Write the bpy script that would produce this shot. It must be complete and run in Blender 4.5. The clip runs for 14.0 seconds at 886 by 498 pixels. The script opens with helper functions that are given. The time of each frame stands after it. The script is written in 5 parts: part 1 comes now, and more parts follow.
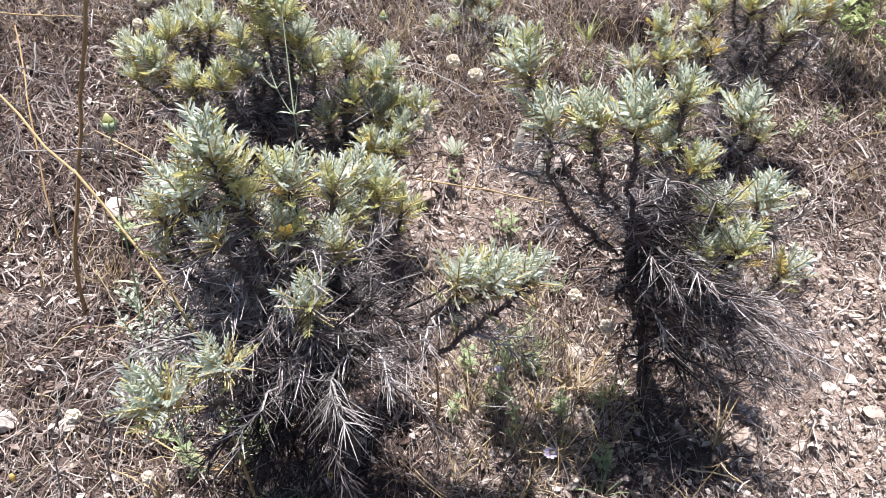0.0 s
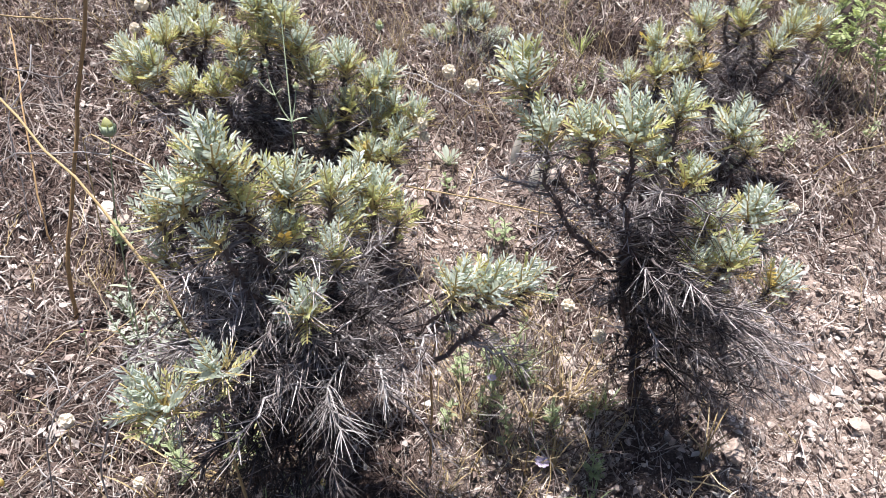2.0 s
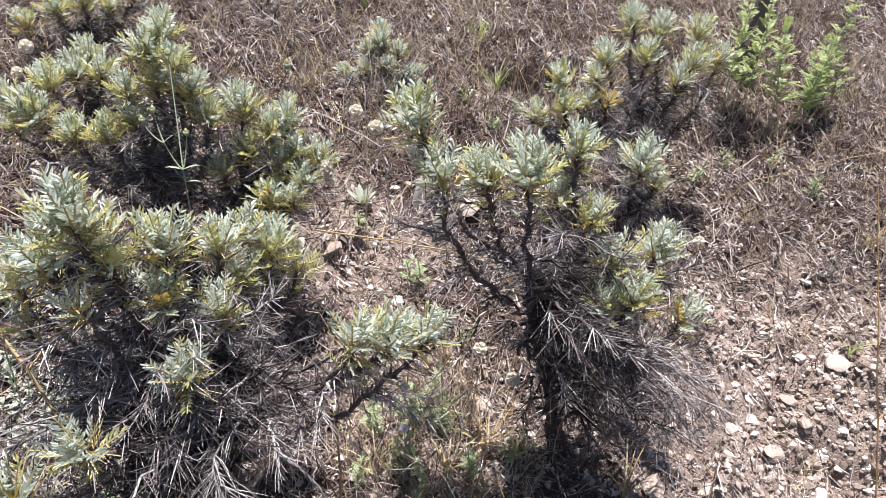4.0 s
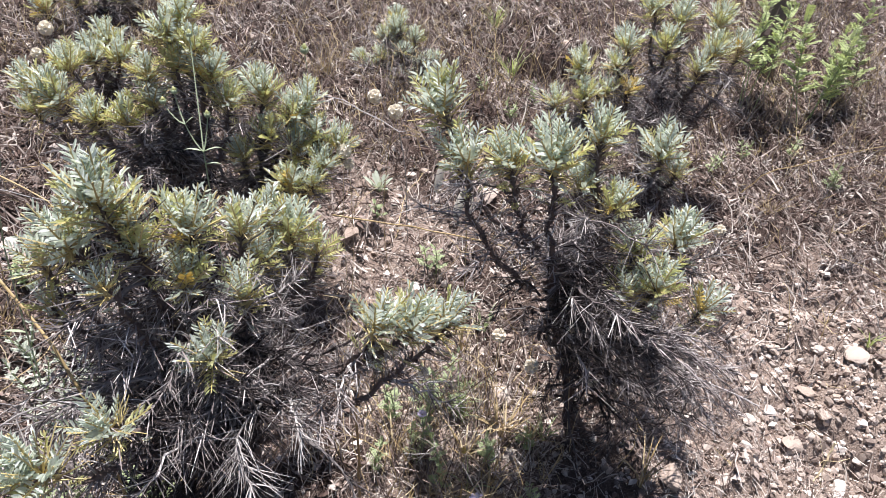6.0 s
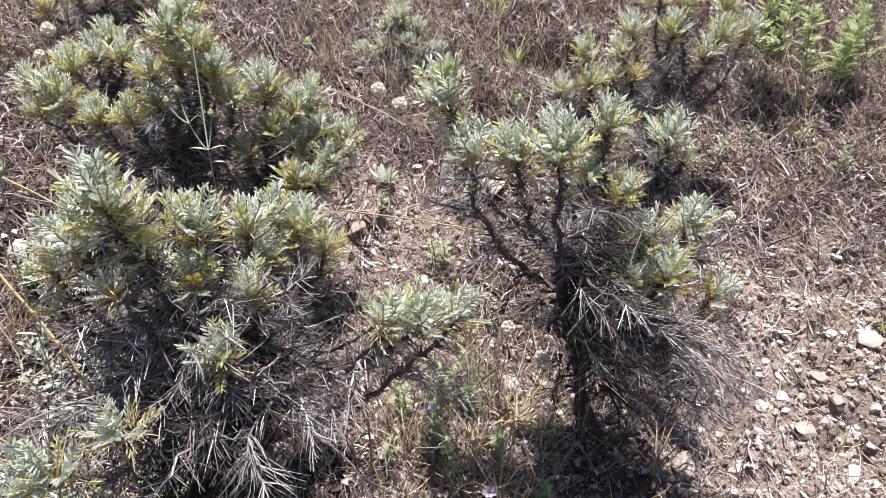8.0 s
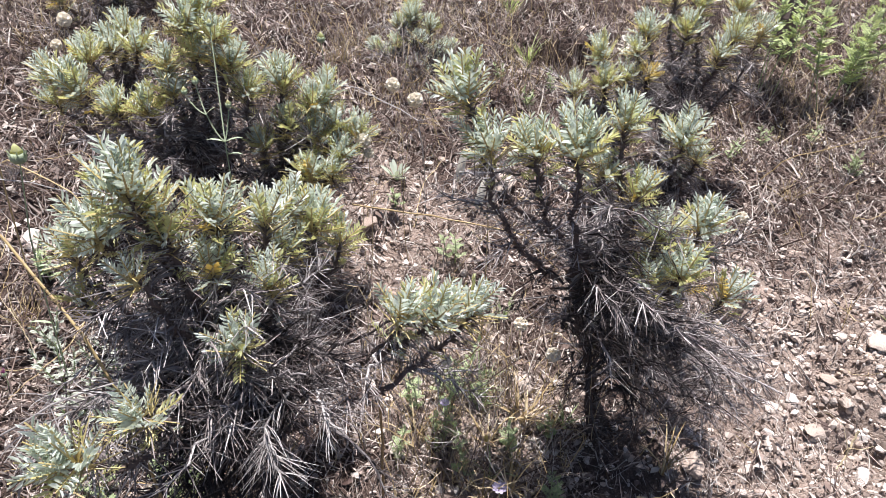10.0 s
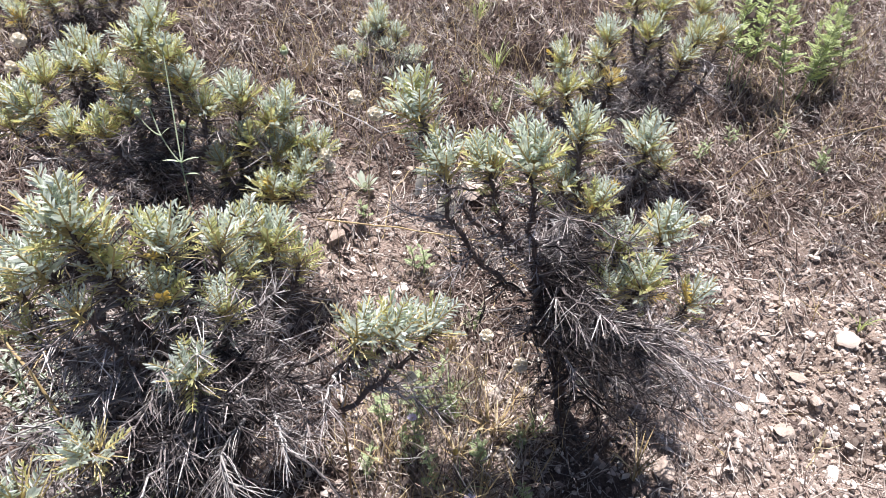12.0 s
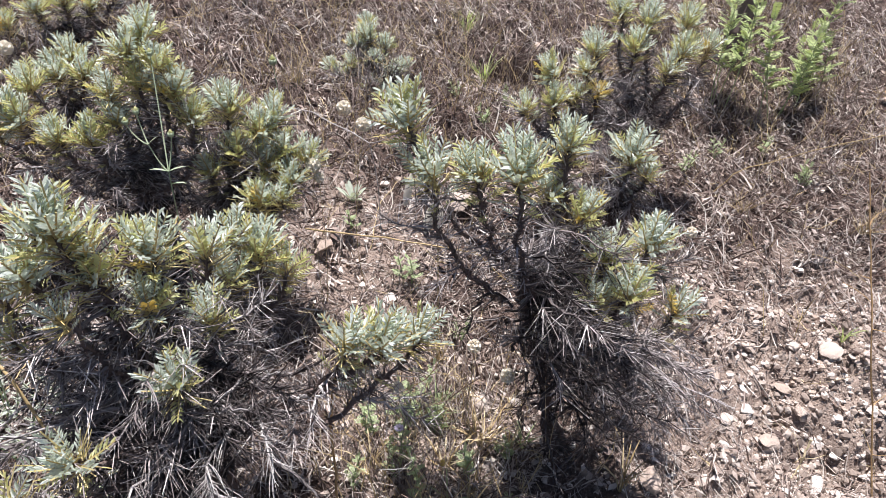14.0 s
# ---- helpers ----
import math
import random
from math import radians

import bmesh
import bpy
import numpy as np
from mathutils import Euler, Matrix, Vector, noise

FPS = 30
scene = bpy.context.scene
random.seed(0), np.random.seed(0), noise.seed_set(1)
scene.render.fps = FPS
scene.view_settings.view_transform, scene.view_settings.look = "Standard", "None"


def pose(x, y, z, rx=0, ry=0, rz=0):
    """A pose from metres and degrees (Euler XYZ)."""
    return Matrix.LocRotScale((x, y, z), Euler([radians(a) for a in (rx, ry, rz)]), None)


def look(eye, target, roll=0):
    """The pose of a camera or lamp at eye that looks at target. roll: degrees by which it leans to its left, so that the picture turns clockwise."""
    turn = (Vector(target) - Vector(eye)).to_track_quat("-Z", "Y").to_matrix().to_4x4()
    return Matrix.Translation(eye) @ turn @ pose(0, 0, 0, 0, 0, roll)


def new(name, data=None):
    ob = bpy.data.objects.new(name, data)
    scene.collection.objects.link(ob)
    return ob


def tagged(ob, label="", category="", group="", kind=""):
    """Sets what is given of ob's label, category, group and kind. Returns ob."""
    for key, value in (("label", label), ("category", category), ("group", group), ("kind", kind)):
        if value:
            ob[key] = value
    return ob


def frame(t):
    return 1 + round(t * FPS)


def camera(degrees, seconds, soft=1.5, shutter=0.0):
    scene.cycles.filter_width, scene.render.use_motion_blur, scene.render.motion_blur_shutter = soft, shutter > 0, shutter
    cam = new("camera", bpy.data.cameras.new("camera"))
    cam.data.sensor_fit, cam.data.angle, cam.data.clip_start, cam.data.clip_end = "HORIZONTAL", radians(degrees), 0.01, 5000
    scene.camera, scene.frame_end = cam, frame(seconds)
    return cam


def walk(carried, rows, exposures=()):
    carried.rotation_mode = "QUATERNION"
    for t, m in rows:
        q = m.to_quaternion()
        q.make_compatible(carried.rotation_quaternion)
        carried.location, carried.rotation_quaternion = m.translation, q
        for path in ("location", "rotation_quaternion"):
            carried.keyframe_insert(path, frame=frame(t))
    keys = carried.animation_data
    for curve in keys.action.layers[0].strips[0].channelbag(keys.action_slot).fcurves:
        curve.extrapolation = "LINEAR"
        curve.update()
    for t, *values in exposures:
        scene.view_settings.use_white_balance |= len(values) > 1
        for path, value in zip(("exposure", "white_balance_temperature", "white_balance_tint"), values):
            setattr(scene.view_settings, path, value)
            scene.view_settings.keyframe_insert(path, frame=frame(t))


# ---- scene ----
EXPOSURE = 1.11
cam = camera(66.2, 14.0, soft=0.75)
PATH = [
    (0.0, (0.0024, 0.0003, 1.1994), (0.0048, 1.2316, 0.3428), 0.25),
    (0.5, (-0.0134, -0.0003, 1.1942), (-0.0127, 1.2253, 0.3293), 0.89),
    (1.0, (-0.0199, -0.0063, 1.2015), (-0.0291, 1.2251, 0.3449), 0.46),
    (1.5, (-0.0156, -0.0076, 1.2077), (0.0003, 1.2347, 0.3672), 1.04),
    (2.0, (-0.0112, -0.0040, 1.2040), (0.0207, 1.2368, 0.3617), 1.81),
    (2.5, (0.0142, 0.0101, 1.2140), (0.0906, 1.2563, 0.3827), 1.56),
    (3.0, (0.0385, 0.0253, 1.2174), (0.1623, 1.2732, 0.3943), 1.87),
    (3.2, (0.0477, 0.0344, 1.2158), (0.2071, 1.2901, 0.4109), 2.93),
    (5.3, (0.0289, 0.0338, 1.2106), (0.1705, 1.3055, 0.4278), 2.38),
    (5.5, (0.0242, 0.0296, 1.2096), (0.1560, 1.2997, 0.4226), 2.58),
    (6.0, (0.0278, 0.0354, 1.1994), (0.1701, 1.2944, 0.3964), 3.07),
    (6.5, (0.0205, 0.0353, 1.1875), (0.1677, 1.2809, 0.3646), 3.43),
    (7.0, (0.0228, 0.0362, 1.1978), (0.1368, 1.2833, 0.3721), 1.94),
    (7.5, (0.0306, 0.0300, 1.2009), (0.1413, 1.2792, 0.3780), 2.03),
    (8.0, (0.0304, 0.0418, 1.2037), (0.1531, 1.2889, 0.3792), 1.35),
    (8.5, (0.0198, 0.0391, 1.1890), (0.1700, 1.2873, 0.3708), 3.55),
    (8.7, (0.0090, 0.0378, 1.1894), (0.1422, 1.2866, 0.3691), 3.04),
    (10.8, (0.0153, 0.0396, 1.2009), (0.1213, 1.2837, 0.3697), 1.50),
    (11.0, (0.0232, 0.0235, 1.1941), (0.0880, 1.2599, 0.3474), 1.41),
    (11.5, (0.0355, 0.0419, 1.2085), (0.1319, 1.2782, 0.3645), 0.14),
    (12.0, (0.0501, 0.0508, 1.2152), (0.1963, 1.2947, 0.3897), 1.17),
    (12.5, (0.0646, 0.0575, 1.2204), (0.2307, 1.3078, 0.4086), 1.22),
    (13.0, (0.0681, 0.0530, 1.2201), (0.2444, 1.3109, 0.4222), 1.82),
    (13.5, (0.0636, 0.0530, 1.2246), (0.2323, 1.3088, 0.4219), 1.40),
    (14.0, (0.0494, 0.0482, 1.2157), (0.2240, 1.3021, 0.4112), 2.04),
]
walk(cam, [(t, look(eye, target, roll)) for t, eye, target, roll in PATH], [(t, EXPOSURE + e, 6230, 17) for t, e in ((0.0, 0.06), (3.0, 0.02), (5.5, -0.13), (7.0, -0.05), (8.5, -0.07), (11.0, -0.01), (12.0, 0.01), (14.0, -0.13))])

# ---- light ----
SUN_FROM = Vector((0.0, 0.15, 0.96)).normalized()
sun = new("sun", bpy.data.lights.new("sun", "SUN"))
sun.data.energy, sun.data.angle, sun.data.color = 5.35, radians(0.55), (1.0, 0.96, 0.9)
sun.matrix_world = look(SUN_FROM * 20, (0, 0, 0))
world = bpy.data.worlds.new("sky")
scene.world = world
world.use_nodes = True
sky = world.node_tree.nodes.new("ShaderNodeTexSky")
sky.sky_type, sky.sun_disc = "NISHITA", False
sky.sun_elevation = math.asin(SUN_FROM.z)
sky.sun_rotation = math.atan2(SUN_FROM.x, SUN_FROM.y)
world.node_tree.nodes["Background"].inputs[1].default_value = 0.05
world.node_tree.links.new(sky.outputs[0], world.node_tree.nodes["Background"].inputs[0])


# ---- materials ----
def shader(name, roughness=0.8, specular=0.3):
    m = bpy.data.materials.new(name)
    m.use_nodes = True
    nt = m.node_tree
    b = nt.nodes["Principled BSDF"]
    b.inputs["Roughness"].default_value = roughness
    b.inputs["Specular IOR Level"].default_value = specular
    return m, nt, b


def node(nt, kind, **sets):
    n = nt.nodes.new("ShaderNode" + kind)
    for key, value in sets.items():
        n.inputs[key.replace("_", " ")].default_value = value
    return n


def ramp(nt, source, stops):
    n = nt.nodes.new("ShaderNodeValToRGB")
    e = n.color_ramp.elements
    while len(e) < len(stops):
        e.new(0.5)
    for k, (at, rgb) in enumerate(stops):
        e[k].position, e[k].color = at, (*rgb, 1)
    nt.links.new(source, n.inputs[0])
    return n.outputs[0]


def mixed(nt, factor, a, b, blend="MIX"):
    n = nt.nodes.new("ShaderNodeMix")
    n.data_type, n.blend_type = "RGBA", blend
    for source, slot in ((factor, n.inputs[0]), (a, n.inputs[6]), (b, n.inputs[7])):
        if isinstance(source, bpy.types.NodeSocket):
            nt.links.new(source, slot)
        else:
            slot.default_value = source if isinstance(source, (int, float)) else (*source, 1)
    return n.outputs[2]


def each(nt):
    """A random value for each separate piece of a mesh, shifted from object to object."""
    g = nt.nodes.new("ShaderNodeNewGeometry").outputs["Random Per Island"]
    add = nt.nodes.new("ShaderNodeMath")
    add.operation = "ADD"
    nt.links.new(g, add.inputs[0])
    nt.links.new(nt.nodes.new("ShaderNodeObjectInfo").outputs["Random"], add.inputs[1])
    f = nt.nodes.new("ShaderNodeMath")
    f.operation = "FRACT"
    nt.links.new(add.outputs[0], f.inputs[0])
    return f.outputs[0]


def noised(nt, scale, detail=4.0, rough=0.6):
    n = node(nt, "TexNoise", Scale=scale, Detail=detail, Roughness=rough)
    nt.links.new(nt.nodes.new("ShaderNodeTexCoord").outputs["Object"], n.inputs["Vector"])
    return n.outputs["Fac"]


def relief(nt, b, height, strength, distance):
    n = node(nt, "Bump", Strength=strength, Distance=distance)
    nt.links.new(height, n.inputs["Height"])
    nt.links.new(n.outputs[0], b.inputs["Normal"])


def leafy(name, stops, through_light, roughness=0.5, specular=0.4, glow=0.3):
    """Thin leaf: part of the light passes through it."""
    m, nt, b = shader(name, roughness, specular)
    c = ramp(nt, each(nt), stops)
    c = mixed(nt, noised(nt, 160.0), c, mixed(nt, 0.22, c, (0.8, 0.85, 0.75)))
    nt.links.new(c, b.inputs["Base Color"])
    t = nt.nodes.new("ShaderNodeBsdfTranslucent")
    nt.links.new(mixed(nt, 0.75, c, through_light), t.inputs[0])
    mix = nt.nodes.new("ShaderNodeMixShader")
    mix.inputs[0].default_value = glow
    nt.links.new(b.outputs[0], mix.inputs[1])
    nt.links.new(t.outputs[0], mix.inputs[2])
    nt.links.new(mix.outputs[0], nt.nodes["Material Output"].inputs[0])
    return m


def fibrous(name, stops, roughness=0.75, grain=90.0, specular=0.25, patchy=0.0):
    """Stems, straw, spines: a colour for each piece, with streaks and a rough skin."""
    m, nt, b = shader(name, roughness, specular)
    c = ramp(nt, each(nt), stops)
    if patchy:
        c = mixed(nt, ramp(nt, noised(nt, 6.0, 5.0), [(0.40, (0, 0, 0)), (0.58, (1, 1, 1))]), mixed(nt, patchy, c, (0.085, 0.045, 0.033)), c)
    n = noised(nt, grain)
    nt.links.new(mixed(nt, n, mixed(nt, 0.4, c, (0.0, 0.0, 0.0)), c), b.inputs["Base Color"])
    relief(nt, b, n, 0.35, 0.0006)
    return m


SILVER = leafy("silver_leaf", [(0.0, (0.24, 0.29, 0.23)), (0.35, (0.50, 0.56, 0.51)), (0.75, (0.84, 0.89, 0.89)), (1.0, (0.36, 0.41, 0.33))], (0.76, 0.83, 0.64), 0.32, 1.0, 0.43)
OLIVE = leafy("olive_leaf", [(0.0, (0.26, 0.30, 0.11)), (0.5, (0.56, 0.55, 0.28)), (1.0, (0.44, 0.48, 0.28))], (0.82, 0.80, 0.30), 0.38, 0.7, 0.45)
GOLD = leafy("yellowed_leaf", [(0.0, (0.58, 0.42, 0.08)), (0.5, (0.68, 0.52, 0.14)), (1.0, (0.50, 0.38, 0.14))], (0.80, 0.60, 0.08), 0.5, 0.3, 0.4)
FRESH = leafy("fresh_leaf", [(0.0, (0.20, 0.27, 0.08)), (0.5, (0.31, 0.38, 0.13)), (1.0, (0.42, 0.48, 0.21))], (0.54, 0.64, 0.18), 0.5, 0.3, 0.42)
WOOLLY = leafy("woolly_leaf", [(0.0, (0.34, 0.39, 0.31)), (1.0, (0.46, 0.50, 0.42))], (0.5, 0.55, 0.3), 0.8, 0.1, 0.25)
SPINE = fibrous("yellow_spine", [(0.0, (0.58, 0.48, 0.20)), (0.6, (0.68, 0.56, 0.26)), (1.0, (0.52, 0.44, 0.24))], 0.5)
BARK = fibrous("dark_scaly_bark", [(0.0, (0.10, 0.075, 0.068)), (1.0, (0.20, 0.155, 0.135))], 0.85, 260.0)
# near-black: the deep shade inside the skirts is put into this colour
DEAD_SHADED = fibrous("dead_spine_shaded", [(0.0, (0.022, 0.018, 0.018)), (0.75, (0.055, 0.045, 0.044)), (0.95, (0.16, 0.145, 0.14)), (1.0, (0.45, 0.42, 0.41))], 0.55)
BLEACHED = fibrous("bleached_spine", [(0.0, (0.18, 0.165, 0.157)), (0.5, (0.335, 0.315, 0.30)), (1.0, (0.54, 0.52, 0.50))], 0.55)
BRISTLE = fibrous("grey_bristle", [(0.0, (0.11, 0.093, 0.088)), (0.5, (0.25, 0.22, 0.212)), (0.82, (0.44, 0.41, 0.395)), (1.0, (0.66, 0.63, 0.605))], 0.6)
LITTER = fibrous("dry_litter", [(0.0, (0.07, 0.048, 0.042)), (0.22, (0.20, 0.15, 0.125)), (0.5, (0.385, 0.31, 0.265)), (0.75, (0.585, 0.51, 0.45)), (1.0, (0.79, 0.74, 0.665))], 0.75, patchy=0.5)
STRAW = fibrous("straw", [(0.0, (0.42, 0.31, 0.15)), (0.5, (0.56, 0.44, 0.24)), (1.0, (0.66, 0.56, 0.37))], 0.6)
CRUMB = fibrous("dry_soil_crumb", [(0.0, (0.20, 0.155, 0.13)), (0.5, (0.34, 0.28, 0.235)), (0.85, (0.47, 0.405, 0.355)), (1.0, (0.60, 0.54, 0.485))], 0.95)
RUST = fibrous("rusty_stalk", [(0.0, (0.42, 0.27, 0.13)), (1.0, (0.54, 0.37, 0.19))], 0.65)
HERB = leafy("herb_green", [(0.0, (0.20, 0.27, 0.11)), (1.0, (0.33, 0.40, 0.20))], (0.42, 0.54, 0.16), 0.55, 0.3)
PALE_STEM = leafy("pale_green_stem", [(0.0, (0.25, 0.32, 0.19)), (1.0, (0.34, 0.40, 0.25))], (0.4, 0.5, 0.2), 0.7, 0.2, 0.15)
PAPER = leafy("papery_bract", [(0.0, (0.68, 0.61, 0.50)), (0.5, (0.78, 0.72, 0.62)), (1.0, (0.82, 0.78, 0.70))], (0.85, 0.78, 0.62), 0.55, 0.3, 0.35)
PURPLE = leafy("purple_floret", [(0.0, (0.30, 0.05, 0.20)), (1.0, (0.42, 0.09, 0.30))], (0.6, 0.15, 0.45), 0.6, 0.2)
LILAC = leafy("lilac_petal", [(0.0, (0.46, 0.38, 0.56)), (1.0, (0.58, 0.50, 0.66))], (0.7, 0.6, 0.8), 0.6, 0.2)


def stone_material():
    m, nt, b = shader("limestone", 0.85, 0.25)
    c = ramp(nt, each(nt), [(0.0, (0.38, 0.30, 0.245)), (0.35, (0.54, 0.46, 0.395)), (0.75, (0.73, 0.68, 0.625)), (1.0, (0.48, 0.39, 0.325))])
    n = noised(nt, 70.0, 6.0)
    c = mixed(nt, ramp(nt, n, [(0.42, (0, 0, 0)), (0.62, (1, 1, 1))]), mixed(nt, 0.35, c, (0.27, 0.20, 0.15)), c)
    nt.links.new(c, b.inputs["Base Color"])
    relief(nt, b, noised(nt, 220.0, 6.0), 0.6, 0.003)
    return m


def soil_material():
    m, nt, b = shader("stony_soil", 0.95, 0.15)
    big, fine = noised(nt, 5.0, 5.0), mixed(nt, 0.55, noised(nt, 60.0, 8.0, 0.7), noised(nt, 330.0, 4.0, 0.6))
    soil = ramp(nt, fine, [(0.32, (0.13, 0.094, 0.074)), (0.5, (0.275, 0.215, 0.177)), (0.7, (0.47, 0.395, 0.337))])
    # humus, with the shade of litter gaps and shrub feet put into its colour
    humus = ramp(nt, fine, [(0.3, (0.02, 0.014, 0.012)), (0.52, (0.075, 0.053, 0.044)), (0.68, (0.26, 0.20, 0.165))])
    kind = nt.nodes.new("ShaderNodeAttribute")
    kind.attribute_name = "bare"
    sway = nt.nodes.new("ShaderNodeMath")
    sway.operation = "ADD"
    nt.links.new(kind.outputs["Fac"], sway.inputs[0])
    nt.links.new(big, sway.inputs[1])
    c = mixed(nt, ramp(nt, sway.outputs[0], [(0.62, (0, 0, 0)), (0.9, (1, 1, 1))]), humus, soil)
    nt.links.new(c, b.inputs["Base Color"])
    v = node(nt, "TexVoronoi", Scale=210.0)
    nt.links.new(nt.nodes.new("ShaderNodeTexCoord").outputs["Object"], v.inputs["Vector"])
    relief(nt, b, mixed(nt, 0.25, noised(nt, 170.0, 8.0, 0.75), v.outputs["Distance"]), 1.0, 0.007)
    return m


STONE, SOIL = stone_material(), soil_material()


# ---- mesh building ----
class Buf:
    """Gathers pieces and makes one mesh of them."""

    def __init__(self):
        self.v, self.l, self.t, self.m, self.n = [], [], [], [], 0

    def add(self, verts, loops, totals, mat=0):
        verts = np.asarray(verts, float).reshape(-1, 3)
        totals = np.asarray(totals, int)
        self.v.append(verts)
        self.l.append(np.asarray(loops, int) + self.n)
        self.t.append(totals)
        self.m.append(np.full(len(totals), mat) if np.isscalar(mat) else np.asarray(mat, int))
        self.n += len(verts)
        return self

    def mesh(self, name, mats, smooth=False):
        me = bpy.data.meshes.new(name)
        v, l, t, m = (np.concatenate(x) for x in (self.v, self.l, self.t, self.m))
        me.vertices.add(len(v))
        me.vertices.foreach_set("co", v.ravel())
        me.loops.add(len(l))
        me.loops.foreach_set("vertex_index", l)
        me.polygons.add(len(t))
        me.polygons.foreach_set("loop_start", np.r_[0, np.cumsum(t)[:-1]])
        me.polygons.foreach_set("material_index", m)
        me.polygons.foreach_set("use_smooth", np.full(len(t), smooth))
        for x in mats:
            me.materials.append(x)
        me.update(calc_edges=True)
        return me


def part(name, data, parent, label=""):
    ob = new(name, data)
    ob.parent = parent
    return tagged(ob, label) if label else ob


def unit(v):
    v = np.asarray(v, float)
    return v / (np.linalg.norm(v) + 1e-12)


def tube(buf, points, radii, sides=5, mat=0, rng=None, rough=0.0):
    """A tapered, bent rod through the points."""
    p = np.asarray(points, float)
    d = np.gradient(p, axis=0)
    d /= np.linalg.norm(d, axis=1)[:, None] + 1e-12
    a = np.cross(d, (0.31, 0.52, 0.79))
    a /= np.linalg.norm(a, axis=1)[:, None] + 1e-12
    b = np.cross(d, a)
    k = np.arange(sides) * 2 * np.pi / sides
    r = np.broadcast_to(np.asarray(radii, float), (len(p),))[:, None] * np.ones(sides)
    if rng is not None and rough:
        r = r * (1 + rough * rng.uniform(-1, 1, r.shape))
    v = p[:, None] + r[..., None] * (np.cos(k)[None, :, None] * a[:, None] + np.sin(k)[None, :, None] * b[:, None])
    n = len(p)
    i, j = np.meshgrid(np.arange(n - 1), np.arange(sides), indexing="ij")
    q = np.stack([i * sides + j, i * sides + (j + 1) % sides, (i + 1) * sides + (j + 1) % sides, (i + 1) * sides + j], -1).reshape(-1, 4)
    loops = np.concatenate([q.ravel(), np.arange(sides)[::-1], (n - 1) * sides + np.arange(sides)])
    buf.add(v.reshape(-1, 3), loops, [4] * len(q) + [sides, sides], mat)


def needles(buf, base, way, length, radius, mat=0):
    """Many straight, pointed spines at once."""
    base, way = np.asarray(base, float), np.asarray(way, float)
    way = way / np.linalg.norm(way, axis=1)[:, None]
    a = np.cross(way, (0.37, 0.61, 0.70))
    a /= np.linalg.norm(a, axis=1)[:, None] + 1e-9
    b = np.cross(way, a)
    length, radius = np.broadcast_to(length, len(base))[:, None], np.broadcast_to(radius, len(base))[:, None]
    rims = []
    for at, r in ((base, radius), (base + way * length, radius * 0.4)):
        rims += [at + r * a, at + r * (-0.5 * a + 0.87 * b), at + r * (-0.5 * a - 0.87 * b)]
    v = np.stack(rims, 1)
    f = np.array([[0, 1, 4, 3], [1, 2, 5, 4], [2, 0, 3, 5]])
    loops = (np.arange(len(base))[:, None, None] * 6 + f[None]).ravel()
    buf.add(v.reshape(-1, 3), loops, [4] * (3 * len(base)), mat)


def bent(a, b, sag, n, rng=None, jitter=0.0):
    """Points from a to b with a bulge, and some unevenness."""
    a, b = np.asarray(a, float), np.asarray(b, float)
    s = np.linspace(0, 1, n)[:, None]
    p = a + (b - a) * s + np.asarray(sag, float) * 4 * s * (1 - s)
    if rng is not None and jitter:
        p[1:-1] += rng.normal(0, jitter, (n - 2, 3))
    return p


FINE = 0.008
FINE_X, FINE_Y = np.arange(-1.7, 2.3, FINE), np.arange(0.2, 3.1, FINE)


def lumps(rng, shape, size):
    """Random bumps of about one size, of unit height."""
    u, v = np.meshgrid(np.fft.fftfreq(shape[0], FINE), np.fft.fftfreq(shape[1], FINE), indexing="ij")
    h = np.fft.ifft2(np.fft.fft2(rng.normal(0, 1, shape)) * np.exp(-2 * (np.pi * size) ** 2 * (u * u + v * v))).real
    return h / h.std()


def make_relief():
    """Clods, bumps and hollows of the crumbly soil on the near part of the slope."""
    rng = np.random.default_rng(3)
    x, y = np.meshgrid(FINE_X, FINE_Y, indexing="ij")
    fine, clod, bump = (lumps(rng, x.shape, size) for size in (0.006, 0.013, 0.035))
    clod = np.maximum(clod, -0.4) + 0.35 * np.minimum(clod + 0.4, 0) * 4
    open_soil = np.exp(-(((x - 1.0) / 0.46) ** 2 + ((y - 0.86) / 0.36) ** 2))
    fade = np.clip(np.minimum(np.minimum(x + 1.7, 2.28 - x), np.minimum(y - 0.2, 3.08 - y)) / 0.1, 0, 1)
    return fade * ((0.0022 + 0.0014 * open_soil) * fine + (0.0035 + 0.0065 * open_soil) * clod + (0.008 + 0.006 * open_soil) * bump)


RELIEF = make_relief()


def relief_z(x, y):
    u = np.clip((x - FINE_X[0]) / FINE, 0, len(FINE_X) - 1.001)
    v = np.clip((y - FINE_Y[0]) / FINE, 0, len(FINE_Y) - 1.001)
    i, j = u.astype(int), v.astype(int)
    u, v = u - i, v - j
    return (RELIEF[i, j] * (1 - u) + RELIEF[i + 1, j] * u) * (1 - v) + (RELIEF[i, j + 1] * (1 - u) + RELIEF[i + 1, j + 1] * u) * v


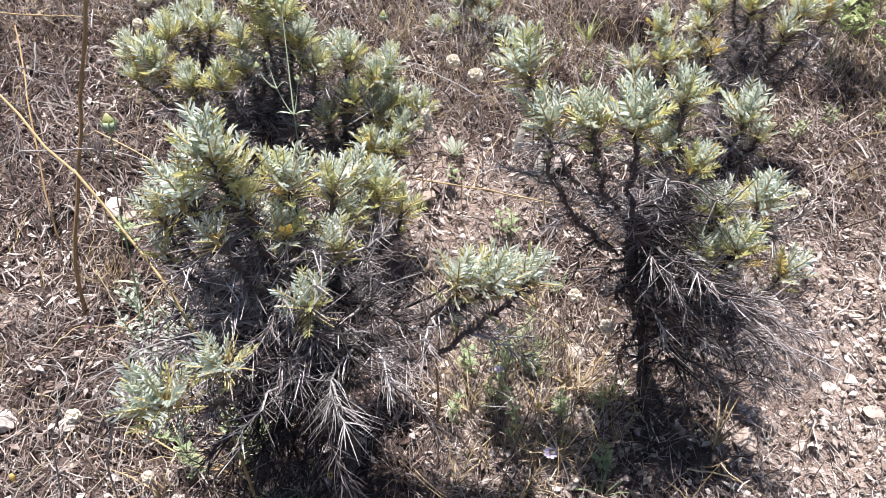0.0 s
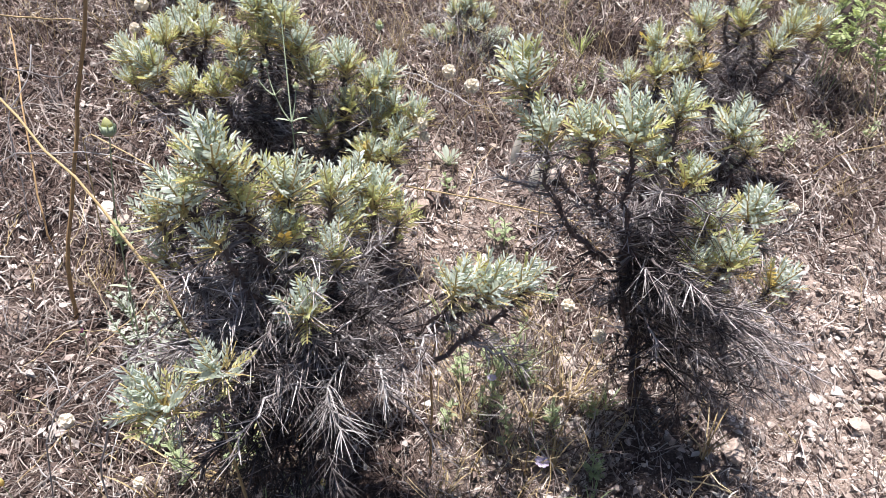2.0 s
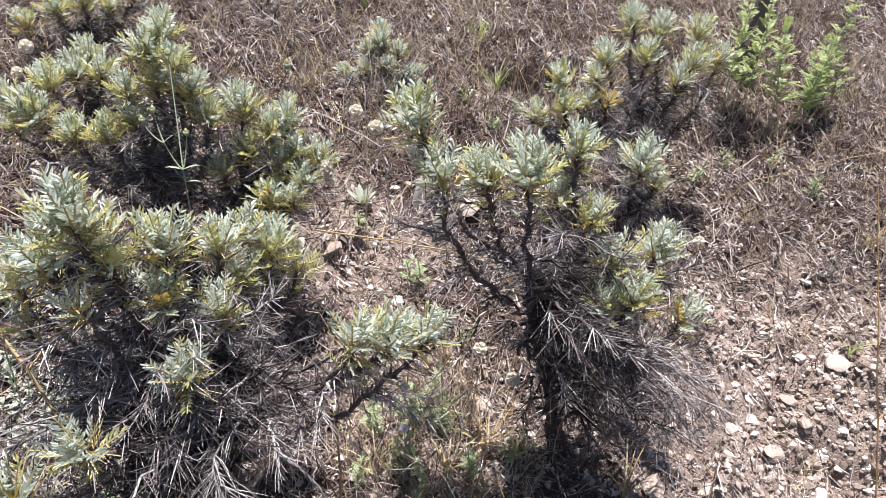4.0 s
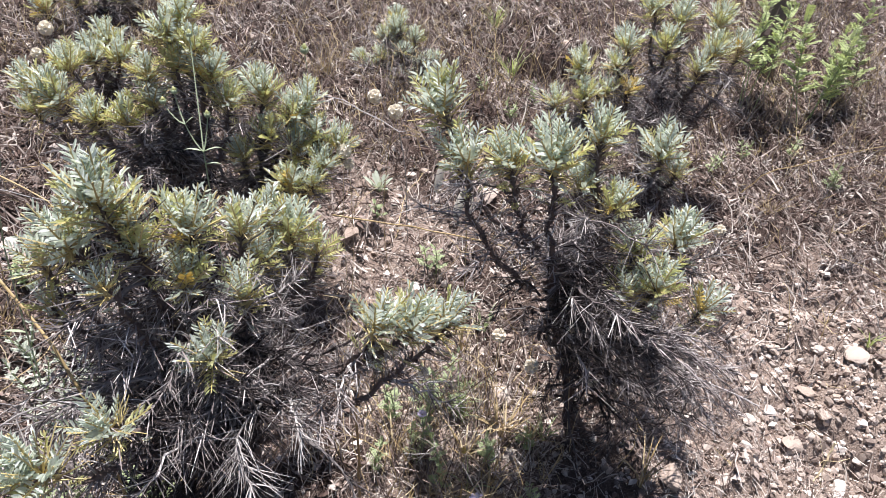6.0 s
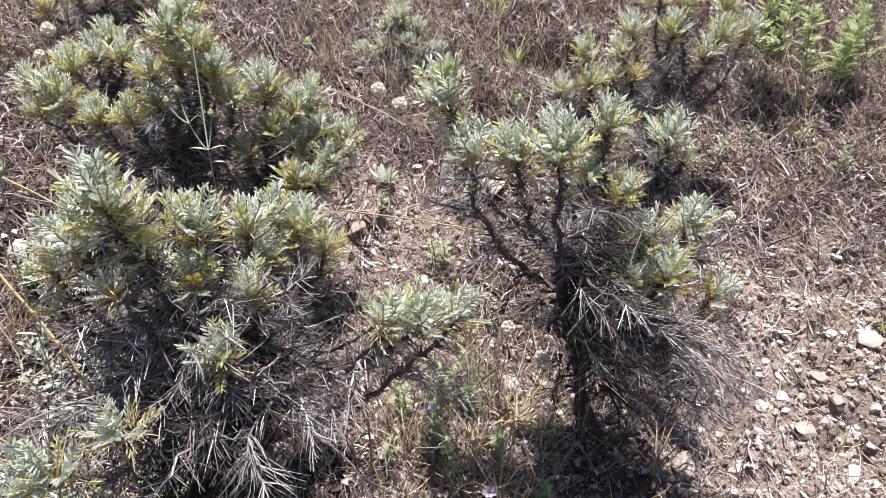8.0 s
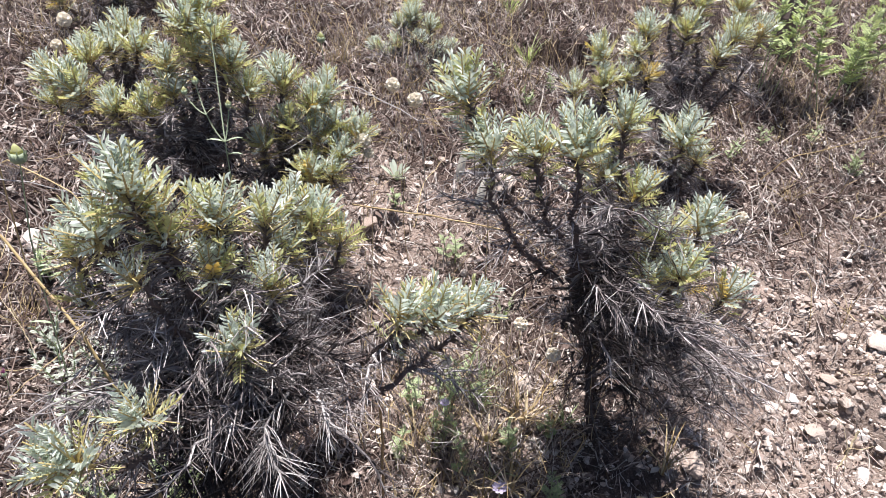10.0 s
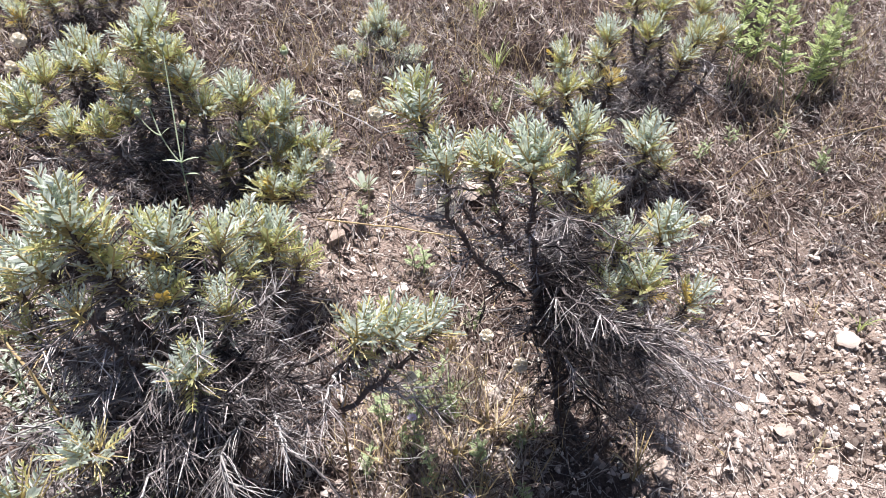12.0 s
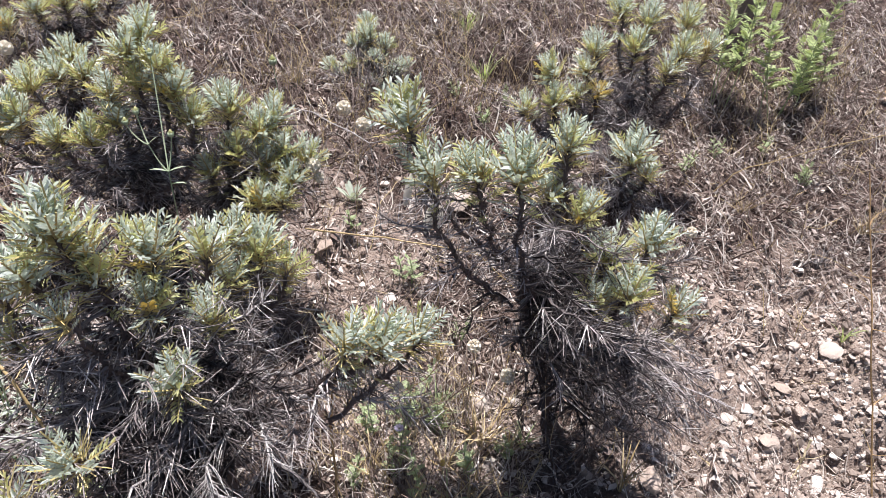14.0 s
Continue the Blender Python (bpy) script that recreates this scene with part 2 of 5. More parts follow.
def ground_z(x, y):
    """Height of the hillside."""
    x, y = np.asarray(x, float), np.asarray(y, float)
    z = 0.394 - 0.085 * x + 0.311 * (y - 1)
    z = z + 0.012 * np.sin(5.1 * x + 1.3 * y + 0.6) * np.sin(4.3 * y - 2.2 * x) + 0.006 * np.sin(13 * x + 4 * y) * np.cos(11 * y - 7 * x)
    edge = 1.975 + 0.05 * np.sin(9.0 * x) + 0.02 * np.sin(31.0 * x)
    z = z - 0.11 * np.exp(-(((x - 0.55) / 0.14) ** 4)) * np.clip(1 - (edge - y) / 0.16, 0, 1) * np.clip((edge + 0.012 - y) / 0.012, 0, 1)
    z = z - 0.05 * np.exp(-(((x - 0.92) / 0.10) ** 2 + ((y - 0.80) / 0.045) ** 2))
    return z + relief_z(x, y)


def on_ground(x, y, up=0.0):
    return np.array([x, y, float(ground_z(x, y)) + up])


# ---- the hillside ----
# bare patches: middle, half-widths, how bare
BARE = [(1.02, 0.88, 0.46, 0.29, 0.85), (0.03, 1.25, 0.16, 0.25, 0.4), (-0.78, 0.88, 0.10, 0.05, 0.5), (0.15, 0.82, 0.12, 0.16, 0.6)]
# litter is thinned under the large shrubs so that their shade comes out darker
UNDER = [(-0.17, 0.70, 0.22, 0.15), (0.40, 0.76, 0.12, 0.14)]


def hillside():
    xs = np.concatenate([[-900, -300, -90, -30, -12, -6, -3.5, -2.4], FINE_X, [2.7, 3.8, 6, 12, 30, 90, 300, 900]])
    ys = np.concatenate([[-900, -300, -90, -30, -12, -6, -3, -1.5, -0.7, -0.2], FINE_Y, [3.5, 4.5, 6, 12, 30, 90, 300, 900]])
    x, y = np.meshgrid(xs, ys, indexing="ij")
    z = ground_z(x, y)
    z = np.where(np.abs(x) + np.abs(y) > 20, np.clip(z, -8, 40), z)
    n, m = x.shape
    i, j = np.meshgrid(np.arange(n - 1), np.arange(m - 1), indexing="ij")
    q = np.stack([i * m + j, (i + 1) * m + j, (i + 1) * m + j + 1, i * m + j + 1], -1).reshape(-1, 4)
    buf = Buf().add(np.stack([x, y, z], -1).reshape(-1, 3), q.ravel(), np.full(len(q), 4))
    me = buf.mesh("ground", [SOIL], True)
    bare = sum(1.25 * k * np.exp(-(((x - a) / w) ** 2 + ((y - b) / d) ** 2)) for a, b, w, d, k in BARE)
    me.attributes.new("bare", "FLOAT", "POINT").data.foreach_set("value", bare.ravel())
    tagged(new("ground", me), "pale stony hillside soil with dry humus", "ground", kind="structure")


hillside()


# ---- spiny shrubs ----
def leaf_piece(rng, length, broad=False):
    """One feathery leaf along +y, its upper face to +z: a spine-tipped stalk with pairs of folded leaflets. Returns verts, loops, totals, mats."""
    buf = Buf()
    pairs = int(rng.integers(6, 9)) if broad else int(rng.integers(7, 9))
    rise = rng.uniform(0.0, 0.12) * length
    s = np.linspace(0, 1, 5)
    stalk = np.stack([0 * s, length * s, rise * s * s], 1)
    tube(buf, stalk, np.linspace(0.0011, 0.0006, 5), 3, 1)
    size = length * (rng.uniform(0.2, 0.24) if broad else rng.uniform(0.195, 0.25))
    for k in range(pairs):
        u = 0.22 + (0.74 if broad else 0.62) * k / (pairs - 1)
        base = np.array([0, length * u, rise * u * u])
        grow = size * (0.75 + 0.45 * math.sin(math.pi * (0.25 + 0.6 * k / pairs)))
        for side in (-1, 1):
            ahead = rng.uniform(0.2, 0.5) if broad else rng.uniform(0.35, 0.85) + 0.7 * k / pairs
            lift = rng.uniform(-0.1, 0.25) if broad else rng.uniform(-0.2, 0.8)
            w = unit((side, ahead, lift))
            across = unit(np.cross(w, (0, 0, 1))) * grow * (rng.uniform(0.2, 0.26) if broad else rng.uniform(0.085, 0.12))
            up = unit(np.cross(across, w)) * grow * (0.03 if broad else rng.uniform(0.09, 0.17))
            if up[2] < 0:
                up = -up
            tip = base + w * grow
            a, b = base + w * grow * 0.38, base + w * grow * 0.74 
            v = [base, a + across + up, a - 0.2 * up, a - across + up, b + across * 0.8 + up, b - 0.2 * up, b - across * 0.8 + up, tip]
            loops = [0, 2, 1, 0, 3, 2, 1, 2, 5, 4, 2, 3, 6, 5, 4, 5, 7, 5, 6, 7]
            buf.add(v, loops, [3, 3, 4, 4, 3, 3], 0)
    return np.concatenate(buf.v), np.concatenate(buf.l), np.concatenate(buf.t), np.concatenate(buf.m)


LEAF_RNG = np.random.default_rng(11)
LEAVES = [leaf_piece(LEAF_RNG, 0.04) for _ in range(10)]
BROAD = [leaf_piece(LEAF_RNG, 0.04, True) for _ in range(10)]
LEAF_MATS = {"herb": [HERB, HERB], "papery": [PAPER, PAPER], "grey": [WOOLLY, WOOLLY], "silver": [SILVER, SPINE], "olive": [OLIVE, SPINE], "gold": [GOLD, SPINE], "fresh": [FRESH, HERB]}
LEAF_MESH = {}
for tone in LEAF_MATS:
    for number, piece in enumerate(BROAD if tone in ("fresh", "herb", "grey", "papery") else LEAVES):
        one = Buf().add(*piece)
        LEAF_MESH[tone, number] = one.mesh("leaf", LEAF_MATS[tone])


def leaf_frames(rng, origin, axis, length, count, yellow, open_to=70.0):
    """Where the leaves of a tuft sit: matrices, and a tone for each."""
    axis = unit(axis)
    side = unit(np.cross(axis, (0.2, 0.9, 0.1)))
    other = np.cross(axis, side)
    made = []
    below = 5
    for k in range(count + below):
        u = min((k + 0.5) / count, 1.0)
        under = max(0, k - count + 1) / below
        polar = radians(6 + (open_to - 6) * u**0.9) + rng.normal(0, 0.14) + 0.25 * under
        turn = 2.39996 * k + rng.normal(0, 0.25)
        out = math.cos(turn) * side + math.sin(turn) * other
        way = unit(math.cos(polar) * axis + math.sin(polar) * out)
        top = unit(math.cos(polar) * -out + math.sin(polar) * axis + rng.normal(0, 0.5, 3))
        right = unit(np.cross(way, top))
        top = np.cross(right, way)
        size = length / 0.04 * 1.06 * (1 - 0.4 * under) * (0.72 + 0.45 * math.sin(math.pi * (0.25 + 0.6 * u))) * rng.uniform(0.82, 1.15)
        at = np.asarray(origin) + axis * length * (0.1 - 0.3 * u - 1.0 * under) + out * 0.002
        m = np.eye(4)
        m[:3, 0], m[:3, 1], m[:3, 2], m[:3, 3] = right * size, way * size, top * size, at
        odds = rng.random()
        tone = "silver"
        if u > 0.2 and odds < 0.08 + yellow * 1.15 * u + 0.2 * under:
            tone = "olive"
        if u > 0.6 and odds < yellow * 0.08 or yellow > 0.99 and odds < 0.7:
            tone = "gold"
        made.append((m, tone, int(rng.integers(len(LEAVES)))))
    return made


TONES = ("silver", "olive", "gold")


def tuft(shrub, rng, origin, axis, length, count, yellow, single, open_to=66.0, leafage=1.0):
    """A tuft of leaves at a stem's end; single: each leaf an object of its own."""
    frames = leaf_frames(rng, origin, axis, length * leafage, int(count * 0.62 / leafage), yellow, open_to)
    way = unit(axis)
    spikes = 24
    out = rng.normal(0, 1, (spikes, 3))
    out -= (out @ way)[:, None] * way
    out /= np.linalg.norm(out, axis=1)[:, None]
    spike_at = np.asarray(origin) - way * length * rng.uniform(-0.1, 0.6, (spikes, 1))
    spike_way, spike_long = out + way * rng.uniform(0.0, 0.9, (spikes, 1)), length * rng.uniform(0.6, 1.15, spikes)
    label = "yellowing feathery leaf tuft" if yellow > 0.6 else "silvery feathery leaf tuft"
    if single:
        core = Buf()
        tube(core, [np.asarray(origin) - way * length * 0.4, np.asarray(origin) + way * length * 0.2], [0.0035, 0.002], 6)
        needles(core, spike_at, spike_way, spike_long, 0.0011)
        body = part("leaf_tuft", core.mesh("tuft_core", [SPINE]), shrub, label)
        for m, tone, number in frames:
            ob = part("leaf", LEAF_MESH[tone, number], body)
            ob.matrix_local = Matrix(m.tolist())
        return
    buf = Buf()
    needles(buf, spike_at, spike_way, spike_long, 0.0011, 3)
    for m, tone, number in frames:
        v, l, t, mats = LEAVES[number]
        buf.add(v @ m[:3, :3].T + m[:3, 3], l, t, np.where(mats == 1, 3, TONES.index(tone)))
    part("leaf_tuft", buf.mesh("leaf_tuft", [SILVER, OLIVE, GOLD, SPINE]), shrub, label)


def stem(shrub, rng, a, b, sag, thick, thin, spines=60, bare=0.0):
    """A dark scaly stem with stubs of old leaf stalks, and the dead spines on it as a part."""
    n = 14
    p = bent(a, b, sag, n, rng, 0.003)
    buf = Buf()
    tube(buf, p, np.linspace(thick, thin, n), 8, 0, rng, 0.22)
    u = rng.uniform(0.03, 0.97, 90)
    at = np.stack([np.interp(u * (n - 1), np.arange(n), p[:, k]) for k in range(3)], 1)
    along = unit(p[-1] - p[0])
    out = rng.normal(0, 1, (len(u), 3))
    out -= (out @ along)[:, None] * along
    out /= np.linalg.norm(out, axis=1)[:, None]
    needles(buf, at + out * thin * 0.5, out + along * 0.7, rng.uniform(0.006, 0.014, len(u)), 0.0016)
    ob = part("stem", buf.mesh("stem", [BARK], False), shrub)
    if spines:
        buf = Buf()
        u = rng.uniform(bare, 1.0, spines)
        at = np.stack([np.interp(u * (n - 1), np.arange(n), p[:, k]) for k in range(3)], 1)
        out = rng.normal(0, 1, (spines, 3))
        out -= (out @ along)[:, None] * along
        out /= np.linalg.norm(out, axis=1)[:, None]
        needles(buf, at, out + along * rng.uniform(-0.1, 0.9, spines)[:, None], rng.uniform(0.02, 0.055, spines), rng.uniform(0.0007, 0.0011, spines))
        tagged(part("dead_bristle", buf.mesh("dead_bristle", [BRISTLE]), ob), kind="stuff")
    return p


def dead_branch(shrub, rng, a, b, sag, spines, material, reach=0.04):
    """A leafless side branch, bristling with old leaf stalks."""
    n = 9
    p = bent(a, b, sag, n, rng, 0.003)
    buf = Buf()
    tube(buf, p, np.linspace(0.0022, 0.0007, n), 5, 0, rng, 0.2)
    u = 1 - rng.uniform(0, 1, spines) ** 1.4 * 0.85
    at = np.stack([np.interp(u * (n - 1), np.arange(n), p[:, k]) for k in range(3)], 1)
    along = unit(p[-1] - p[-3])
    out = rng.normal(0, 1, (spines, 3))
    out -= (out @ along)[:, None] * along
    out /= np.linalg.norm(out, axis=1)[:, None]
    needles(buf, at, out * rng.uniform(0.4, 1.2, (spines, 1)) + along * rng.uniform(0.1, 1.3, (spines, 1)), rng.uniform(0.5, 1.4, spines) * reach, rng.uniform(0.0005, 0.00095, spines))
    part("dead_branch", buf.mesh("dead_branch", [material]), shrub, "bleached spiny dead branch" if material is BLEACHED else "")


def shrub(name_label, seed, base, fork, tufts, single=0, thick=0.0056, skirt=0, reach=0.16, lean=0.5, low=0.12, shift=(0, 0), deep=0.62, brush=3, yellower=0.0, leafage=1.0, group="spiny shrubs on the slope"):
    """A spiny cushion shrub: a short trunk, a stem to every tuft, and a skirt of dead branches."""
    rng = np.random.default_rng(seed)
    root = new("spiny_shrub")
    tagged(root, name_label, "shrub", group)
    base, fork = np.asarray(base, float), np.asarray(fork, float)
    root.location = base
    local = lambda v: np.asarray(v, float) - base
    if np.linalg.norm(fork - base) > 0.05:
        for k in range(3):
            off = rng.normal(0, 0.015, 3) * (1, 1, 0.2)
            stem(root, rng, off + (0, 0, -0.03), local(fork) + rng.normal(0, 0.015, 3), (*rng.normal(0, 0.015, 2), 0), thick * 1.3, thick, 60)
    centre = np.mean([t[:3] for t in tufts], 0)
    for k, (x, y, z, length, count, yellow) in enumerate(tufts):
        top = np.array([x, y, z])
        out = (top - centre) * (1, 1, 0)
        axis = unit(np.array([0, 0, 1]) + lean * out / (np.linalg.norm(centre - fork) + 0.1) + rng.normal(0, 0.08, 3))
        across = np.linalg.norm((top - fork)[:2])
        low = np.clip((top[2] - length - across * 0.4 - base[2]) / max(fork[2] - base[2], 0.01), 0.15, 1.0)
        start = base + (fork - base) * low + rng.normal(0, 0.018, 3)
        sag = out * 0.12 - np.array([0, 0, 0.02])
        stem(root, rng, local(start), local(top + axis * length * 0.1), sag, thick * 0.8, thick * 0.4, 110)
        tuft(root, rng, local(top), axis, length, count, yellow + yellower, k < single, leafage=leafage)
        for u in rng.uniform(0.25, 0.85, brush):
            a = local(start + (top - start) * u) + sag * 4 * u * (1 - u)
            way = unit(rng.normal(0, 1, 3) * (1, 1, 0.45) + 0.25 * out / (np.linalg.norm(out) + 0.02))
            dead_branch(root, rng, a, a + way * rng.uniform(0.04, 0.10), rng.normal(0, 0.004, 3), int(rng.integers(22, 45)), BRISTLE, 0.034)
    high = np.linalg.norm(fork - base)
    for k in range(skirt):
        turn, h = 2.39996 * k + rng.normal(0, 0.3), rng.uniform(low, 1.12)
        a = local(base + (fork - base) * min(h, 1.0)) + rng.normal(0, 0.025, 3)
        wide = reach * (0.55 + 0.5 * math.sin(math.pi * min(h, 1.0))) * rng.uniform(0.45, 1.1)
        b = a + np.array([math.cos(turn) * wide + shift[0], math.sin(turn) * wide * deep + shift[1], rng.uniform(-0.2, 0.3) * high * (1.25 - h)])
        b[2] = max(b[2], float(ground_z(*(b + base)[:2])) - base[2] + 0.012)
        # near-black spines low, paler ones high: skirt shade put into the colours
        dead_branch(root, rng, a, b, (*rng.normal(0, 0.01, 2), rng.uniform(-0.01, 0.03)), int(rng.integers(20, 38)), (BLEACHED, BRISTLE, DEAD_SHADED)[int(np.searchsorted((0.006, 0.06 + 0.6 * max(0.0, h - 0.5)), rng.random()))], rng.uniform(0.03, 0.05))
    return root


TUFTS_FRONT = [
    (-0.235, 0.626, 0.876, 0.043, 46, 0.25),
    (-0.276, 0.628, 0.828, 0.039, 34, 0.45),
    (-0.217, 0.639, 0.816, 0.036, 32, 0.4),
    (-0.236, 0.59, 0.803, 0.027, 16, 0.2),
    (-0.179, 0.694, 0.805, 0.043, 44, 0.3),
    (-0.184, 0.667, 0.754, 0.040, 38, 0.4),
    (-0.127, 0.689, 0.722, 0.034, 30, 0.4),
    (-0.139, 0.764, 0.762, 0.039, 34, 0.3),
    (-0.089, 0.825, 0.716, 0.044, 44, 0.35),
    (-0.123, 0.785, 0.704, 0.036, 30, 0.4),
]
TUFTS_FRONT_LOW = [
    (0.026, 0.681, 0.675, 0.042, 30, 0.2),
    (0.067, 0.677, 0.675, 0.044, 32, 0.2),
    (0.112, 0.695, 0.672, 0.040, 22, 0.25),
    (-0.265, 0.451, 0.706, 0.042, 38, 0.15),
    (-0.227, 0.512, 0.695, 0.038, 22, 0.25),
    (-0.31, 0.629, 0.752, 0.028, 16, 0.4),
]
TUFTS_FRONT_FILL = [
    (-0.308, 0.636, 0.8, 0.032, 22, 0.4),
    (-0.118, 0.823, 0.744, 0.038, 30, 0.3),
    (-0.055, 0.828, 0.688, 0.034, 20, 0.4),
    (-0.22, 0.638, 0.85, 0.036, 28, 0.35),
    (-0.151, 0.602, 0.700, 0.037, 34, 0.35),
    (-0.196, 0.654, 0.677, 0.028, 14, 0.4),
]
TUFTS_BACK_FILL = [
    (-0.275, 1.156, 0.919, 0.042, 30, 0.4),
    (-0.489, 1.213, 0.813, 0.046, 30, 0.35),
    (-0.543, 1.168, 0.755, 0.038, 22, 0.4),
]
TUFTS_BACKMID_FILL = [
    (-0.089, 1.137, 0.788, 0.040, 26, 0.4),
    (-0.076, 1.115, 0.737, 0.042, 28, 0.35),
    (-0.08, 1.052, 0.678, 0.038, 24, 0.35),
]
TUFTS_FORKED = [
    (0.108, 0.838, 0.893, 0.048, 40, 0.2),
    (0.138, 0.802, 0.838, 0.040, 34, 0.35),
    (0.194, 0.797, 0.837, 0.042, 38, 0.35),
    (0.244, 0.775, 0.847, 0.048, 44, 0.3),
    (0.334, 0.879, 0.835, 0.042, 36, 0.35),
    (0.35, 0.827, 0.758, 0.037, 32, 0.6),
    (0.314, 0.872, 0.768, 0.038, 26, 0.3),
    (0.393, 0.816, 0.694, 0.042, 36, 0.2),
    (0.416, 0.778, 0.657, 0.044, 40, 0.25),
    (0.369, 0.777, 0.649, 0.038, 24, 0.3),
    (0.498, 0.91, 0.65, 0.048, 42, 0.25),
    (0.54, 0.858, 0.558, 0.044, 22, 0.3),
]
TUFTS_BACK = [
    (-0.299, 1.14, 0.891, 0.048, 40, 0.4),
    (-0.29, 1.133, 0.845, 0.044, 34, 0.4),
    (-0.234, 1.113, 0.84, 0.044, 36, 0.4),
    (-0.212, 1.107, 0.799, 0.040, 30, 0.4),
    (-0.339, 1.139, 0.829, 0.040, 28, 0.4),
    (-0.495, 1.156, 0.779, 0.054, 46, 0.35),
    (-0.542, 1.191, 0.791, 0.044, 26, 0.4),
    (-0.43, 1.124, 0.758, 0.044, 36, 0.5),
    (-0.379, 1.12, 0.759, 0.044, 36, 0.8),
    (-0.337, 1.133, 0.784, 0.042, 30, 0.5),
    (-0.251, 1.115, 0.878, 0.042, 30, 0.4),
]
TUFTS_BACKMID = [
    (-0.158, 1.13, 0.805, 0.048, 40, 0.4),
    (-0.111, 1.116, 0.771, 0.044, 36, 0.4),
    (-0.196, 1.103, 0.704, 0.040, 30, 0.4),
    (-0.151, 1.11, 0.739, 0.042, 32, 0.4),
    (-0.107, 1.105, 0.717, 0.044, 36, 0.3),
    (-0.065, 1.087, 0.697, 0.042, 30, 0.35),
    (-0.038, 1.121, 0.716, 0.042, 28, 0.35),
    (-0.118, 1.052, 0.673, 0.044, 34, 0.35),
]
TUFTS_BEHIND = [
    (0.545, 1.141, 0.696, 0.052, 38, 0.25),
    (0.577, 1.129, 0.664, 0.036, 20, 0.3),
]
TUFTS_FAR = [
    (0.081, 1.846, 0.72, 0.050, 48, 0.3),
    (0.097, 1.807, 0.662, 0.050, 48, 0.3),
    (0.018, 1.793, 0.631, 0.050, 48, 0.3),
    (0.145, 1.787, 0.639, 0.050, 48, 0.3),
    (0.066, 1.752, 0.612, 0.045, 40, 0.3),
    (0.109, 1.741, 0.601, 0.045, 40, 0.3),
]
TUFTS_FAR_FILL = [
    (0.082, 1.885, 0.745, 0.040, 40, 0.3), (0.048, 1.83, 0.705, 0.040, 38, 0.3), (0.126, 1.83, 0.705, 0.040, 38, 0.3), (-0.01, 1.80, 0.655, 0.040, 34, 0.3),
    (0.17, 1.80, 0.655, 0.040, 34, 0.3), (0.095, 1.765, 0.625, 0.040, 34, 0.3), (0.04, 1.795, 0.665, 0.040, 34, 0.3),
]
TUFTS_UPPER = [
    (0.518, 1.341, 0.833, 0.046, 34, 0.3),
    (0.423, 1.295, 0.804, 0.044, 28, 0.3),
    (0.491, 1.303, 0.808, 0.036, 20, 0.2),
    (0.632, 1.415, 0.815, 0.048, 36, 0.35),
    (0.741, 1.422, 0.803, 0.048, 36, 0.35),
    (0.806, 1.443, 0.807, 0.044, 30, 0.3),
    (0.703, 1.395, 0.775, 0.042, 28, 0.35),
    (0.667, 1.456, 0.862, 0.046, 34, 0.3),
    (0.759, 1.467, 0.855, 0.046, 34, 0.3),
    (0.608, 1.469, 0.875, 0.048, 34, 0.35),
]
TUFTS_LOW = [
    (0.423, 1.264, 0.757, 0.042, 30, 0.5),
    (0.369, 1.263, 0.748, 0.038, 24, 0.4),
    (0.469, 1.278, 0.766, 0.034, 18, 0.7),
    (0.513, 1.275, 0.772, 0.030, 16, 1.0),
]
TUFTS_BEYOND = [
    (-0.55, 1.466, 0.752, 0.052, 36, 0.3),
    (-0.494, 1.463, 0.753, 0.052, 36, 0.35),
    (-0.528, 1.506, 0.778, 0.046, 28, 0.3),
]

front = shrub("low spiny shrub with silvery feathery leaves and shade-dark dead skirt", 21, on_ground(-0.13, 0.68), (-0.150, 0.675, 0.617), TUFTS_FRONT + TUFTS_FRONT_LOW + TUFTS_FRONT_FILL, 5, skirt=170, reach=0.2, low=0.1, shift=(-0.04, -0.05), deep=0.85, brush=2, yellower=0.03)
BRANCH_RNG = np.random.default_rng(31)
FOOT = on_ground(-0.13, 0.68)


def fishbone(owner, rng, foot, points, spines, reach=0.055, material=BLEACHED, thick=0.0024):
    """A bleached dead branch whose old leaf stalks point forward on all sides, like a fishbone."""
    way = np.array(points, float) - foot
    s = np.linspace(0, 1, 11)
    p = np.stack([np.interp(s * (len(way) - 1), np.arange(len(way)), way[:, k]) for k in range(3)], 1) + rng.normal(0, 0.0012, (11, 3))
    buf = Buf()
    tube(buf, p, np.linspace(thick, 0.0009, 11), 6, 0, rng, 0.25)
    for u in rng.uniform(0.12, 1.0, spines) ** 0.8:
        at = np.array([np.interp(u * 10, np.arange(11), p[:, k]) for k in range(3)])
        along = unit(p[min(int(u * 10) + 1, 10)] - p[max(int(u * 10) - 1, 0)])
        out = np.cross(along, unit(rng.normal(0, 1, 3)))
        tip = at + unit(out * rng.uniform(0.45, 1.25) + along * rng.uniform(0.45, 1.0)) * reach * rng.uniform(0.45, 1.15) - (0, 0, rng.uniform(0, 0.012))
        tube(buf, bent(at, tip, rng.normal(0, 0.0018, 3) + (0, 0, 0.0025), 4), np.array([1.0, 0.85, 0.6, 0.25]) * rng.uniform(0.0005, 0.00095), 3)
    part("dead_branch", buf.mesh("dead_branch", [material]), owner, "bleached spiny dead branch")


